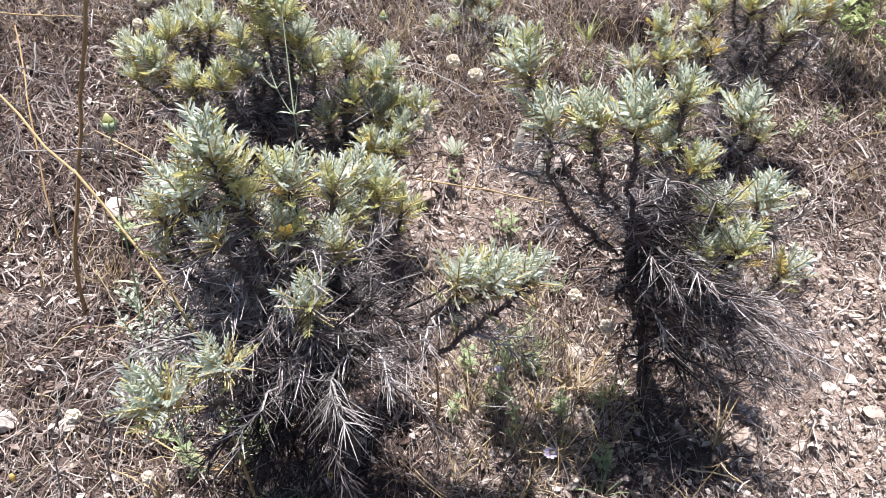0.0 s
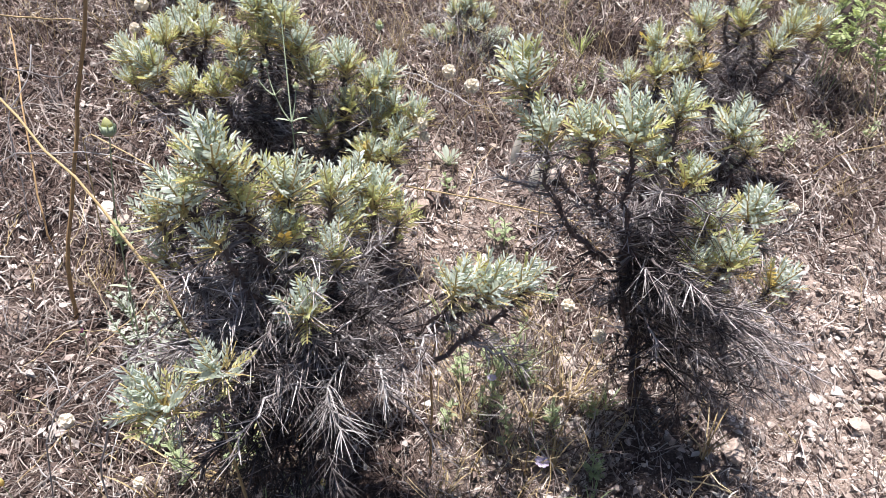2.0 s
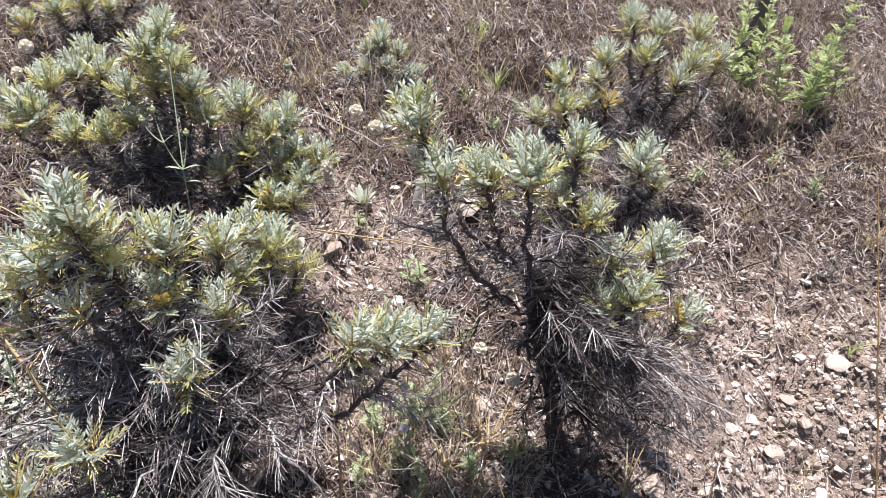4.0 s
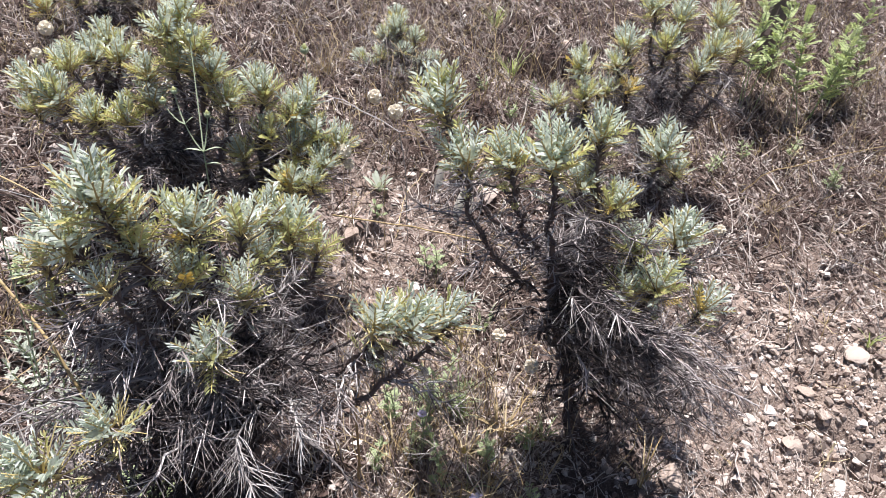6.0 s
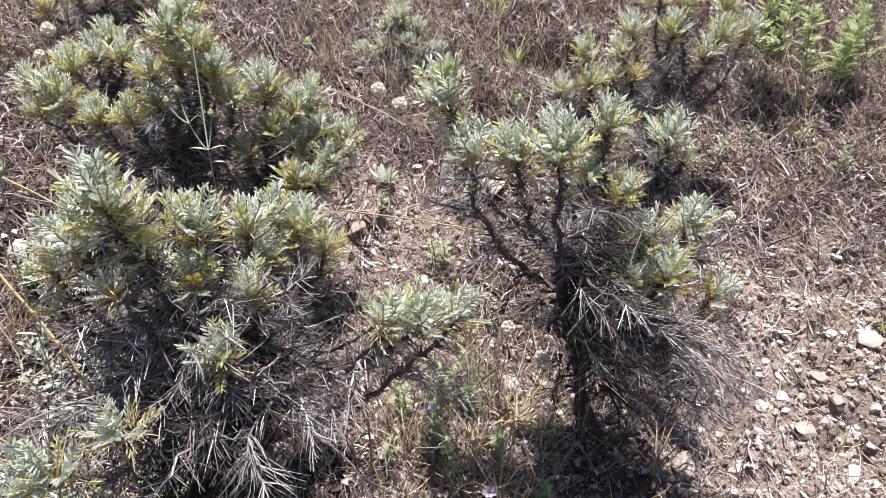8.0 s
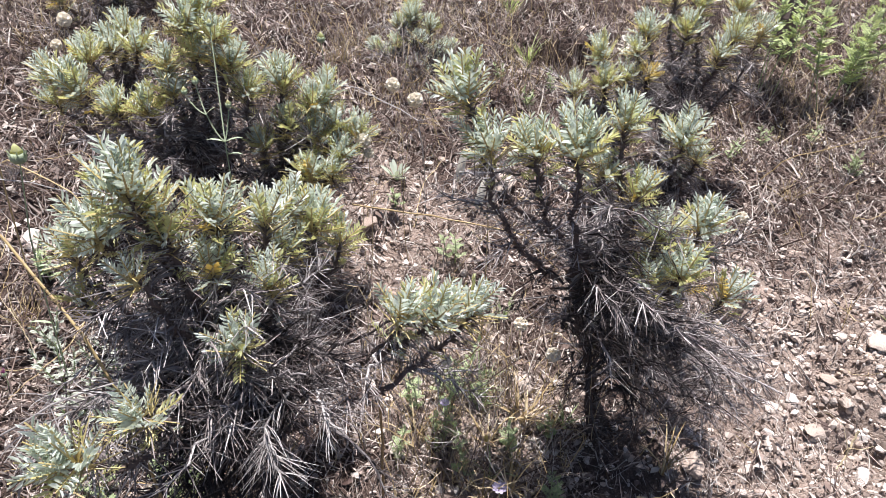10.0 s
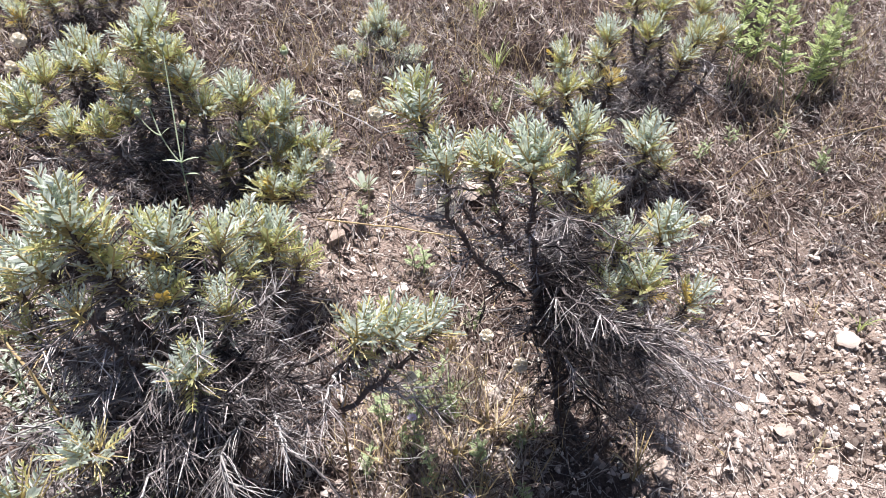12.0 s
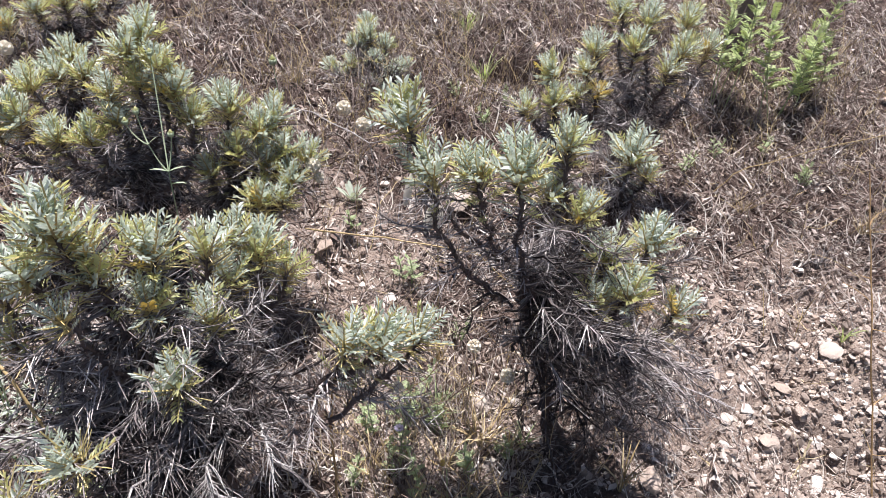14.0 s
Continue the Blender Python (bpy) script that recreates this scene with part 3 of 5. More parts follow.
FISHBONES = [
    ([(-0.115, 0.65, 0.60), (-0.100, 0.61, 0.632), (-0.127, 0.565, 0.625), (-0.120, 0.535, 0.612)], 54, 0.052),
    ([(-0.125, 0.57, 0.622), (-0.117, 0.54, 0.608), (-0.107, 0.515, 0.592)], 30, 0.052),
    ([(-0.085, 0.64, 0.61), (-0.067, 0.59, 0.626), (-0.057, 0.56, 0.606)], 34, 0.05),
    ([(-0.125, 0.68, 0.60), (-0.075, 0.65, 0.648), (-0.035, 0.641, 0.655)], 28, 0.04),
    ([(-0.075, 0.60, 0.60), (-0.015, 0.56, 0.57), (0.005, 0.53, 0.54)], 24, 0.045),
    ([(-0.135, 0.56, 0.58), (-0.120, 0.505, 0.56), (-0.105, 0.475, 0.535)], 30, 0.05),
    ([(-0.07, 0.72, 0.60), (-0.045, 0.704, 0.612), (0.021, 0.705, 0.657), (0.067, 0.689, 0.641)], 26, 0.035),
    ([(0.015, 0.71, 0.63), (0.05, 0.70, 0.60), (0.075, 0.685, 0.575)], 22, 0.032),
    ([(-0.22, 0.66, 0.65), (-0.27, 0.58, 0.67), (-0.335, 0.50, 0.692)], 30, 0.04),
    ([(-0.19, 0.65, 0.62), (-0.235, 0.60, 0.62), (-0.262, 0.56, 0.59)], 24, 0.045),
    ([(-0.21, 0.68, 0.69), (-0.25, 0.652, 0.715), (-0.286, 0.618, 0.71)], 30, 0.04),
    ([(-0.20, 0.66, 0.68), (-0.223, 0.62, 0.69), (-0.24, 0.59, 0.67)], 30, 0.04),
    ([(-0.17, 0.66, 0.68), (-0.188, 0.61, 0.70), (-0.19, 0.575, 0.69)], 30, 0.036),
    ([(-0.14, 0.68, 0.67), (-0.156, 0.638, 0.70), (-0.15, 0.60, 0.69)], 28, 0.036),
]
# branches 3 to 6 take the near-black colour that carries the skirt shade
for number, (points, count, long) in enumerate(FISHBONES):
    fishbone(front, BRANCH_RNG, FOOT, points, count, long, BLEACHED if number in (0, 1, 2, 8) else BRISTLE if number > 6 else DEAD_SHADED)
for _ in range(16):
    a = BRANCH_RNG.uniform((-0.29, 0.62, 0.635), (-0.15, 0.70, 0.70))
    b = a + BRANCH_RNG.uniform((-0.07, -0.11, -0.005), (0.04, -0.05, 0.05))
    fishbone(front, BRANCH_RNG, FOOT, [a, (a + b) / 2 + (0, 0, 0.012), b], 30, 0.04, BRISTLE, 0.0018)
# low dead branches, dense and near-black to deepen the shade at the base
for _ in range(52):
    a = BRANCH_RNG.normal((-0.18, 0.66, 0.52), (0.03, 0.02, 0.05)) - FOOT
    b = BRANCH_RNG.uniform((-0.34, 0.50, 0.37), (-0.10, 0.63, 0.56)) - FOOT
    dead_branch(front, BRANCH_RNG, a, b, (0, 0, 0.012), int(BRANCH_RNG.integers(24, 42)), DEAD_SHADED, 0.034)
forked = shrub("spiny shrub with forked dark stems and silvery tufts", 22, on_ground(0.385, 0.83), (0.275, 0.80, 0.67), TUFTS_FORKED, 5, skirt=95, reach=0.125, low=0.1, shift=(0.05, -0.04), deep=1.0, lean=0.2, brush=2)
FOOT = on_ground(0.385, 0.83)
SPRAYS = [
    ([(0.33, 0.81, 0.59), (0.40, 0.775, 0.565), (0.431, 0.755, 0.535)], 44, 0.042), ([(0.40, 0.80, 0.55), (0.46, 0.75, 0.51), (0.497, 0.735, 0.475)], 50, 0.04),
    ([(0.44, 0.80, 0.50), (0.51, 0.75, 0.465), (0.538, 0.73, 0.432)], 44, 0.038), ([(0.28, 0.79, 0.64), (0.30, 0.73, 0.655), (0.315, 0.70, 0.64)], 40, 0.045),
    ([(0.36, 0.80, 0.57), (0.375, 0.745, 0.55), (0.385, 0.715, 0.525)], 40, 0.04), ([(0.43, 0.82, 0.55), (0.50, 0.79, 0.53), (0.545, 0.775, 0.50)], 40, 0.035),
    ([(0.42, 0.78, 0.50), (0.455, 0.73, 0.48), (0.47, 0.70, 0.455)], 36, 0.04), ([(0.46, 0.80, 0.56), (0.52, 0.80, 0.54), (0.56, 0.79, 0.515)], 36, 0.035),
]
for _ in range(22):
    a, b = BRANCH_RNG.uniform((0.33, 0.78, 0.48), (0.43, 0.83, 0.60)), BRANCH_RNG.uniform((0.40, 0.68, 0.42), (0.585, 0.80, 0.57))
    SPRAYS.append(([a, (a + b) / 2 + (0, 0, 0.012), b], 38, 0.04))
for points, count, long in SPRAYS:
    fishbone(forked, BRANCH_RNG, FOOT, points, count, long, BRISTLE, 0.0019)
shrub("bushy spiny shrub with silver and yellowing leaves", 23, on_ground(-0.30, 1.20), (-0.304, 1.14, 0.66), TUFTS_BACK + TUFTS_BACK_FILL, 0, skirt=30, reach=0.14, brush=2, yellower=0.18, leafage=0.85)
shrub("upright spiny shrub with dense grey-green leaves", 24, on_ground(-0.15, 1.20), (-0.165, 1.13, 0.62), TUFTS_BACKMID + TUFTS_BACKMID_FILL, 0, skirt=24, reach=0.12, brush=2, yellower=0.12, leafage=0.85)
shrub("single-stemmed spiny shrub with one silvery crown", 25, on_ground(0.55, 1.20), (0.539, 1.15, 0.60), TUFTS_BEHIND, 0, skirt=10, reach=0.1)
shrub("small conical spiny shrub in dry litter", 26, on_ground(0.09, 1.76), (0.096, 1.76, 0.655), TUFTS_FAR + TUFTS_FAR_FILL, 0, 0.007, skirt=10, reach=0.1, leafage=0.75)
shrub("tall spiny shrub with several bare dark stems", 27, on_ground(0.66, 1.42), (0.655, 1.40, 0.65), TUFTS_UPPER, 0, skirt=30, reach=0.14, yellower=0.1, leafage=0.85)
shrub("low spiny shrub with yellowed leaves", 28, on_ground(0.48, 1.32), (0.476, 1.30, 0.66), TUFTS_LOW, 0, 0.007, skirt=10, reach=0.1, leafage=0.85)
shrub("half-hidden spiny shrub with grey-green tufts", 29, on_ground(-0.53, 1.52), (-0.53, 1.50, 0.66), TUFTS_BEYOND, 0, 0.007, skirt=10, reach=0.1, leafage=0.85)


TUFTS_TOP = [
    (-0.695, 1.80, 0.80, 0.05, 34, 0.4), (-0.76, 1.78, 0.77, 0.05, 30, 0.4), (-0.64, 1.84, 0.81, 0.05, 32, 0.35),
    (-0.54, 1.90, 0.83, 0.05, 32, 0.35), (-0.60, 1.89, 0.79, 0.045, 26, 0.4),
]
shrub("distant spiny shrub with grey-green tufts", 30, on_ground(-0.65, 1.86), (-0.65, 1.85, 0.70), TUFTS_TOP, 0, 0.007, skirt=14, reach=0.1, leafage=0.85)


# ---- stones ----
def stone_mesh(rng, size, flat=0.6):
    bm = bmesh.new()
    bmesh.ops.create_icosphere(bm, subdivisions=3, radius=1)
    stretch = np.array([rng.uniform(0.8, 1.35), rng.uniform(0.7, 1.1), flat * rng.uniform(0.75, 1.25)])
    seed = rng.uniform(0, 50, 3)
    cuts = [(unit(rng.normal(0, 1, 3)), rng.uniform(0.45, 0.72)) for _ in range(13)]
    for v in bm.verts:
        p = np.array(v.co)
        for way, far in cuts:
            over = p @ way - far
            if over > 0:
                p -= way * over
        p *= 1 + 0.10 * noise.noise(Vector(p * 1.6 + seed)) + 0.05 * noise.noise(Vector(p * 5.0 + seed))
        v.co = p * stretch * size
    me = bpy.data.meshes.new("stone")
    bm.to_mesh(me)
    bm.free()
    me.materials.append(STONE)
    return me


def strewn(rng, count, bare_at=()):
    """Places in the part of the slope that is looked at, thinner on the bare patches (x, y, width, depth, share)."""
    made = []
    while len(made) < count:
        y = 0.42 + 2.3 * rng.random() ** 1.3
        x = rng.uniform(-0.62 - 0.42 * y, 0.72 + 0.52 * y)
        bare = sum(k * math.exp(-(((x - a) / w) ** 2 + ((y - b) / d) ** 2)) for a, b, w, d, k in bare_at)
        if rng.random() > 1.2 * bare:
            made.append((x, y))
    # a tenth lies scattered wider, so that the growth thins out round about instead of ending at a line
    drift = np.random.default_rng(count)
    for i in range(0, count, 10):
        x, y = made[i]
        made[i] = (x + drift.normal(0, 0.4), max(0.25, y + drift.normal(0.1, 0.4)))
    return made


def gravel():
    """Small chips, thickest on the bare ground."""
    rng = np.random.default_rng(5)
    bm = bmesh.new()
    bmesh.ops.create_icosphere(bm, subdivisions=1, radius=1)
    v0 = np.array([v.co[:] for v in bm.verts])
    f0 = np.array([[v.index for v in f.verts] for f in bm.faces])
    bm.free()
    gold = (1 + math.sqrt(5)) / 2
    v1 = np.array([(-1, gold, 0), (1, gold, 0), (-1, -gold, 0), (1, -gold, 0), (0, -1, gold), (0, 1, gold), (0, -1, -gold), (0, 1, -gold), (gold, 0, -1), (gold, 0, 1), (-gold, 0, -1), (-gold, 0, 1)]) / 1.9
    f1 = np.array([(0, 11, 5), (0, 5, 1), (0, 1, 7), (0, 7, 10), (0, 10, 11), (1, 5, 9), (5, 11, 4), (11, 10, 2), (10, 7, 6), (7, 1, 8), (3, 9, 4), (3, 4, 2), (3, 2, 6), (3, 6, 8), (3, 8, 9), (4, 9, 5), (2, 4, 11), (6, 2, 10), (8, 6, 7), (9, 8, 1)])
    buf = Buf()
    places = strewn(rng, 5200)
    while len(places) < 11000:
        for a, b, w, d, k in ((1.0, 0.89, 0.42, 0.27, 0.8), (0.03, 1.25, 0.16, 0.25, 0.14), (0.22, 0.85, 0.14, 0.25, 0.2)):
            if rng.random() < k:
                places.append((a + rng.normal(0, w * 0.72), b + rng.normal(0, d * 0.72)))
    for x, y in places:
        if y < 0.35:
            continue
        size = 0.0013 + 0.0075 * rng.random() ** 4.5
        vs, fs = (v0, f0) if size > 0.004 else (v1, f1)
        v = vs * (1 + rng.uniform(-0.4, 0.4, (len(vs), 1))) * rng.uniform(0.55, 1.25, 3) * size
        buf.add(v + on_ground(x, y, size * 0.45), fs.ravel(), [3] * len(fs))
    clods = Buf()
    for _ in range(10000):
        x, y = rng.normal(0.98, 0.36), rng.normal(0.87, 0.22)
        if y < 0.4:
            continue
        size = 0.0013 + 0.0075 * rng.random() ** 3.5
        vs, fs = (v0, f0) if size > 0.005 else (v1, f1)
        v = vs * (1 + rng.uniform(-0.4, 0.4, (len(vs), 1))) * rng.uniform(0.55, 1.3, 3) * size
        clods.add(v + on_ground(x, y, size * 0.3), fs.ravel(), [3] * len(fs))
    tagged(new("soil_crumbs", clods.mesh("soil_crumbs", [CRUMB])), "brown crumbs of dry soil between stones", "soil", kind="stuff")
    tagged(new("gravel", buf.mesh("gravel", [STONE])), "small pale limestone chips strewn over soil", "gravel", kind="stuff")


BIG_STONES = [
    (0.755, 0.892, 0.0179, 0.9), (0.768, 0.826, 0.0316, 0.35), (0.960, 0.979, 0.0290, 0.4), (0.867, 0.947, 0.0219, 0.45),
    (0.524, 0.765, 0.0269, 0.7), (0.241, 0.900, 0.0222, 0.5), (0.212, 0.959, 0.0124, 0.5), (0.817, 1.020, 0.0170, 0.5),
    (0.916, 1.182, 0.0160, 0.5), (1.025, 1.086, 0.0214, 0.5), (0.871, 1.564, 0.0158, 0.5), (-0.032, 1.229, 0.0232, 0.5),
    (-0.042, 1.267, 0.0201, 0.4), (0.406, 0.930, 0.0114, 0.5), (0.716, 0.960, 0.0163, 0.7), (0.721, 0.853, 0.0134, 0.8),
    (0.623, 0.770, 0.0146, 0.5), (0.672, 0.816, 0.0120, 0.8), (0.874, 0.896, 0.0182, 0.8), (0.829, 0.750, 0.0216, 0.6),
    (0.914, 1.086, 0.0129, 0.8), (0.566, 0.784, 0.0107, 0.6), (0.031, 0.767, 0.0109, 0.5), (0.152, 0.730, 0.0099, 0.5),
    (0.098, 0.835, 0.0115, 0.5), (0.263, 1.343, 0.0376, 0.4), (0.173, 1.049, 0.0162, 0.5), (0.574, 1.966, 0.0195, 0.5),
    (0.10, 1.12, 0.0190, 0.4), (0.02, 1.08, 0.0160, 0.45), (0.06, 1.34, 0.0170, 0.4), (0.17, 1.20, 0.0140, 0.5), (0.24, 0.80, 0.0130, 0.5), (0.07, 0.93, 0.0150, 0.45),
    (0.912, 1.227, 0.0150, 0.6), (0.994, 1.187, 0.0149, 0.6), (-0.682, 0.709, 0.0317, 0.7), (-0.650, 1.146, 0.0247, 0.5),
    (-0.619, 1.139, 0.0201, 0.5), (-0.793, 1.339, 0.0158, 0.5), (-1.013, 1.615, 0.0204, 0.5),
]


def stones():
    rng = np.random.default_rng(6)
    shapes = [stone_mesh(rng, 1.0, f) for f in (0.35, 0.4, 0.5, 0.5, 0.6, 0.7, 0.8, 0.9)]
    chosen = [(x, y, s, min(7, int(round((f - 0.35) * 13)))) for x, y, s, f in BIG_STONES]
    for a, b, w, d, k in BARE + [(0.22, 0.85, 0.14, 0.25, 0.4), (0.3, 1.5, 0.6, 0.5, 0.5)]:
        for _ in range(135 if a == 1.02 else int(45 * k)):
            chosen.append((a + rng.normal(0, w * 0.6), b + rng.normal(0, d * 0.6), 0.004 + 0.014 * rng.random() ** 3, int(rng.integers(1, 8))))
    for x, y, s, shape in chosen:
        if y < 0.4:
            continue
        ob = new("stone", shapes[shape])
        ob.matrix_world = pose(x, y, float(ground_z(x, y)) + 0.3 * s, 16 + rng.uniform(-14, 14), rng.uniform(-14, 14), rng.uniform(0, 360)) @ Matrix.Diagonal((s, s, s, 1))
        big = s > 0.02
        tagged(ob, "large pale limestone half sunk in soil" if big else "small pale limestone lying on the soil", "stone", "stones on the slope")


gravel()
stones()


# ---- litter and dry growth ----
def twigs(buf, a, mid, b, radius):
    """Many thin three-sided twigs at once, each through three points."""
    n = len(a)
    way = (b - a) / (np.linalg.norm(b - a, axis=1)[:, None] + 1e-9)
    u = np.cross(way, (0.37, 0.61, 0.70))
    u /= np.linalg.norm(u, axis=1)[:, None] + 1e-9
    w = np.cross(way, u)
    rims = []
    for at, k in ((a, 1.0), (mid, 0.9), (b, 0.5)):
        r = radius[:, None] * k
        rims += [at + r * u, at + r * (-0.5 * u + 0.87 * w), at + r * (-0.5 * u - 0.87 * w)]
    f = np.array([[o + i, o + (i + 1) % 3, o + 3 + (i + 1) % 3, o + 3 + i] for o in (0, 3) for i in range(3)])
    buf.add(np.stack(rims, 1).reshape(-1, 3), (np.arange(n)[:, None, None] * 9 + f[None]).ravel(), [4] * (6 * n))


def litter():
    """Dry twigs, stalks and grass blades lying over one another."""
    rng = np.random.default_rng(8)
    buf = Buf()
    xy = np.array(strewn(rng, 78000, BARE))
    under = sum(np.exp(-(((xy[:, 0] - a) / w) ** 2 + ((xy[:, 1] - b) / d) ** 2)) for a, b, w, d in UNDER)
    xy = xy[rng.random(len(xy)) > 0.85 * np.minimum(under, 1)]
    n = len(xy)
    turn, rise = rng.uniform(0, 6.283, n), np.abs(rng.normal(0, 0.6, n))
    length = 0.010 + 0.052 * rng.random(n) ** 2
    a = np.column_stack([xy, ground_z(xy[:, 0], xy[:, 1]) + rng.uniform(-0.002, 0.016, n)])
    b = a + length[:, None] * np.column_stack([np.cos(turn), np.sin(turn), 0 * turn])
    b[:, 2] = ground_z(b[:, 0], b[:, 1]) + length * rise * 0.8 + 0.003
    mid = (a + b) / 2 + rng.normal(0, 0.13, (n, 3)) * length[:, None]
    twigs(buf, a, mid, b, (0.0007 + 0.0017 * rng.random(n) ** 3) * np.clip(0.35 + 0.5 * xy[:, 1], 0.7, 1.1))
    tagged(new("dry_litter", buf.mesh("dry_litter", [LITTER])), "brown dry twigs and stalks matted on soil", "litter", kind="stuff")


def flakes():
    """Curled bits of dead leaf and bark."""
    rng = np.random.default_rng(9)
    buf = Buf()
    for x, y in strewn(rng, 9000, BARE):
        s, turn = 0.004 + 0.010 * rng.random() ** 2.5, rng.uniform(0, 6.283)
        u = np.array([math.cos(turn), math.sin(turn), rng.normal(0, 0.35)]) * s
        w = np.array([-math.sin(turn), math.cos(turn), rng.normal(0, 0.35)]) * s * rng.uniform(0.3, 0.6)
        c = on_ground(x, y, 0.004 + rng.uniform(0, 0.012))
        up = np.array([0, 0, s * rng.uniform(0.1, 0.5)])
        buf.add([c - u, c - 0.2 * u + w + up, c - 0.2 * u - w + up, c + u], [0, 2, 1, 1, 2, 3], [3, 3])
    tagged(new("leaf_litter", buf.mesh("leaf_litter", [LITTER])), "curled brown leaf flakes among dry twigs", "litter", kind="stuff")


def dry_stand():
    """Thin dead stalks that still stand, in loose clumps."""
    rng = np.random.default_rng(10)
    rest = Buf(), Buf()
    spots = strewn(rng, 260, BARE) + [(rng.normal(0.16, 0.09), rng.normal(0.80, 0.1)) for _ in range(80)] + [(rng.uniform(-1.2, 1.7), rng.uniform(1.45, 2.6)) for _ in range(900)]
    for number, (x, y) in enumerate(spots):
        buf, pale = rest
        single = number % 2 == 0 and number < 360
        if single:
            root = tagged(new("dry_herb"), "brittle dead herb clump standing in litter", "dry herb", "dead herb clumps")
            root.location = on_ground(x, y)
        for _ in range(int(rng.integers(3, 10))):
            if single:
                buf, pale = Buf(), Buf()
            px, py = x + rng.normal(0, 0.025), y + rng.normal(0, 0.025)
            h = rng.uniform(0.03, 0.11) if rng.random() < 0.85 else rng.uniform(0.1, 0.18)
            a = on_ground(px, py, -0.004)
            b = a + np.array([rng.normal(0, 0.4) * h, rng.normal(0, 0.4) * h, h])
            one = pale if rng.random() < 0.35 else buf
            p = bent(a, b, rng.normal(0, 0.13 * h, 3), 5)
            tube(one, p, np.array([1, 0.9, 0.8, 0.65, 0.4]) * rng.uniform(0.0006, 0.0012), 3)
            for _ in range(int(rng.integers(0, 5))):
                k = int(rng.integers(1, 4))
                q = p[k] + np.array([rng.normal(0, 1), rng.normal(0, 1), 0.7]) * h * 0.16
                tube(one, bent(p[k], q, rng.normal(0, 0.004, 3), 3), [0.0007, 0.0006, 0.0003], 3)
            if single:
                name, material = ("dead_stalk", LITTER) if one is buf else ("dry_blade", STRAW)
                one.v = [v - np.array(root.location) for v in one.v]
                part(name, one.mesh(name, [material]), root)
    buf, pale = rest
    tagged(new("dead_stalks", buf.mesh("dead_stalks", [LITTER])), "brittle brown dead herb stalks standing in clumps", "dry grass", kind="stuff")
    tagged(new("dry_grass", pale.mesh("dry_grass", [STRAW])), "straw-pale dry grass blades in loose clumps", "dry grass", kind="stuff")


litter()
flakes()
dry_stand()


# ---- single herbs, stalks and seed heads ----
def stalk_to(buf, x, y, z, rng, radius=0.0011, mat=0, lean=0.25):
    """A thin stalk from the soil up to a point."""
    h = z - float(ground_z(x, y))
    foot = on_ground(x + rng.normal(0, lean * 0.3) * h, y + rng.uniform(0.0, lean) * h, -0.005)
    p = bent(foot, (x, y, z), rng.normal(0, 0.05 * h, 3) * (1, 1, 0), 7)
    tube(buf, p, np.linspace(radius * 1.2, radius * 0.8, 7), 5, mat)
    return p


SEED_HEADS = [
    (0.023, 1.292, 0.745, 0.0140),
    (0.058, 1.120, 0.781, 0.0133),
    (-0.029, 1.107, 0.714, 0.0135),
    (-0.021, 1.104, 0.692, 0.0097),
    (0.268, 0.827, 0.474, 0.0126),
    (0.217, 0.857, 0.513, 0.0117),
    (0.309, 0.792, 0.572, 0.0108),
    (0.354, 0.782, 0.473, 0.0087),
    (-0.577, 1.360, 0.841, 0.0136),
    (-0.563, 1.273, 0.821, 0.0100),
    (0.091, 0.773, 0.514, 0.0100),
    (0.631, 1.024, 0.604, 0.0110),
    (-0.440, 0.555, 0.567, 0.0095),
    (-0.406, 0.596, 0.397, 0.0087),
]


def seed_head(x, y, z, r, seed):
    """A papery globe of small cups on a thin stalk."""
    rng = np.random.default_rng(seed)
    root = new("scabious_seed_head")
    tagged(root, "papery cream scabious seed head on a dry stalk", "seed head", "seed heads among the shrubs")
    root.location = (x, y, z)
    r *= 0.88
    n = 26
    for k in range(n):
        v = 1 - 2 * (k + 0.5) / n
        t = 2.39996 * k
        way = np.array([math.sqrt(1 - v * v) * math.cos(t), math.sqrt(1 - v * v) * math.sin(t), v])
        a = unit(np.cross(way, (0.3, 0.5, 0.8)))
        b = np.cross(way, a)
        rim = r * 0.46
        ring = [way * r * rng.uniform(0.92, 1.1) + rim * (math.cos(q) * a + math.sin(q) * b) for q in np.arange(7) * 2 * math.pi / 7]
        cup = Buf().add([way * r * 0.6] + ring, sum([[0, 1 + q, 1 + (q + 1) % 7] for q in range(7)], []), [3] * 7)
        part("papery_cup", cup.mesh("papery_cup", [PAPER]), root)
    ring = [(0, 0, r * 0.8)] + [(r * 0.7 * math.cos(q) * c, r * 0.7 * math.sin(q) * c, r * 0.8 * z) for z, c in ((0.5, 0.9), (-0.3, 1.0), (-0.9, 0.5)) for q in np.arange(8) * math.pi / 4]
    loops = sum([[0, 1 + q, 1 + (q + 1) % 8] for q in range(8)], []) + sum([[1 + 8 * o + q, 9 + 8 * o + q, 9 + 8 * o + (q + 1) % 8, 1 + 8 * o + (q + 1) % 8] for o in range(2) for q in range(8)], [])
    heart = Buf().add(ring, loops, [3] * 8 + [4] * 16)
    part("seed_core", heart.mesh("seed_core", [PAPER]), root)
    stalk = Buf()
    p = stalk_to(stalk, x, y, z - r * 0.5, rng, 0.0006)
    stalk.v = [v - (x, y, z) for v in stalk.v]
    part("stalk", stalk.mesh("stalk", [STRAW]), root, "thin dry stalk")


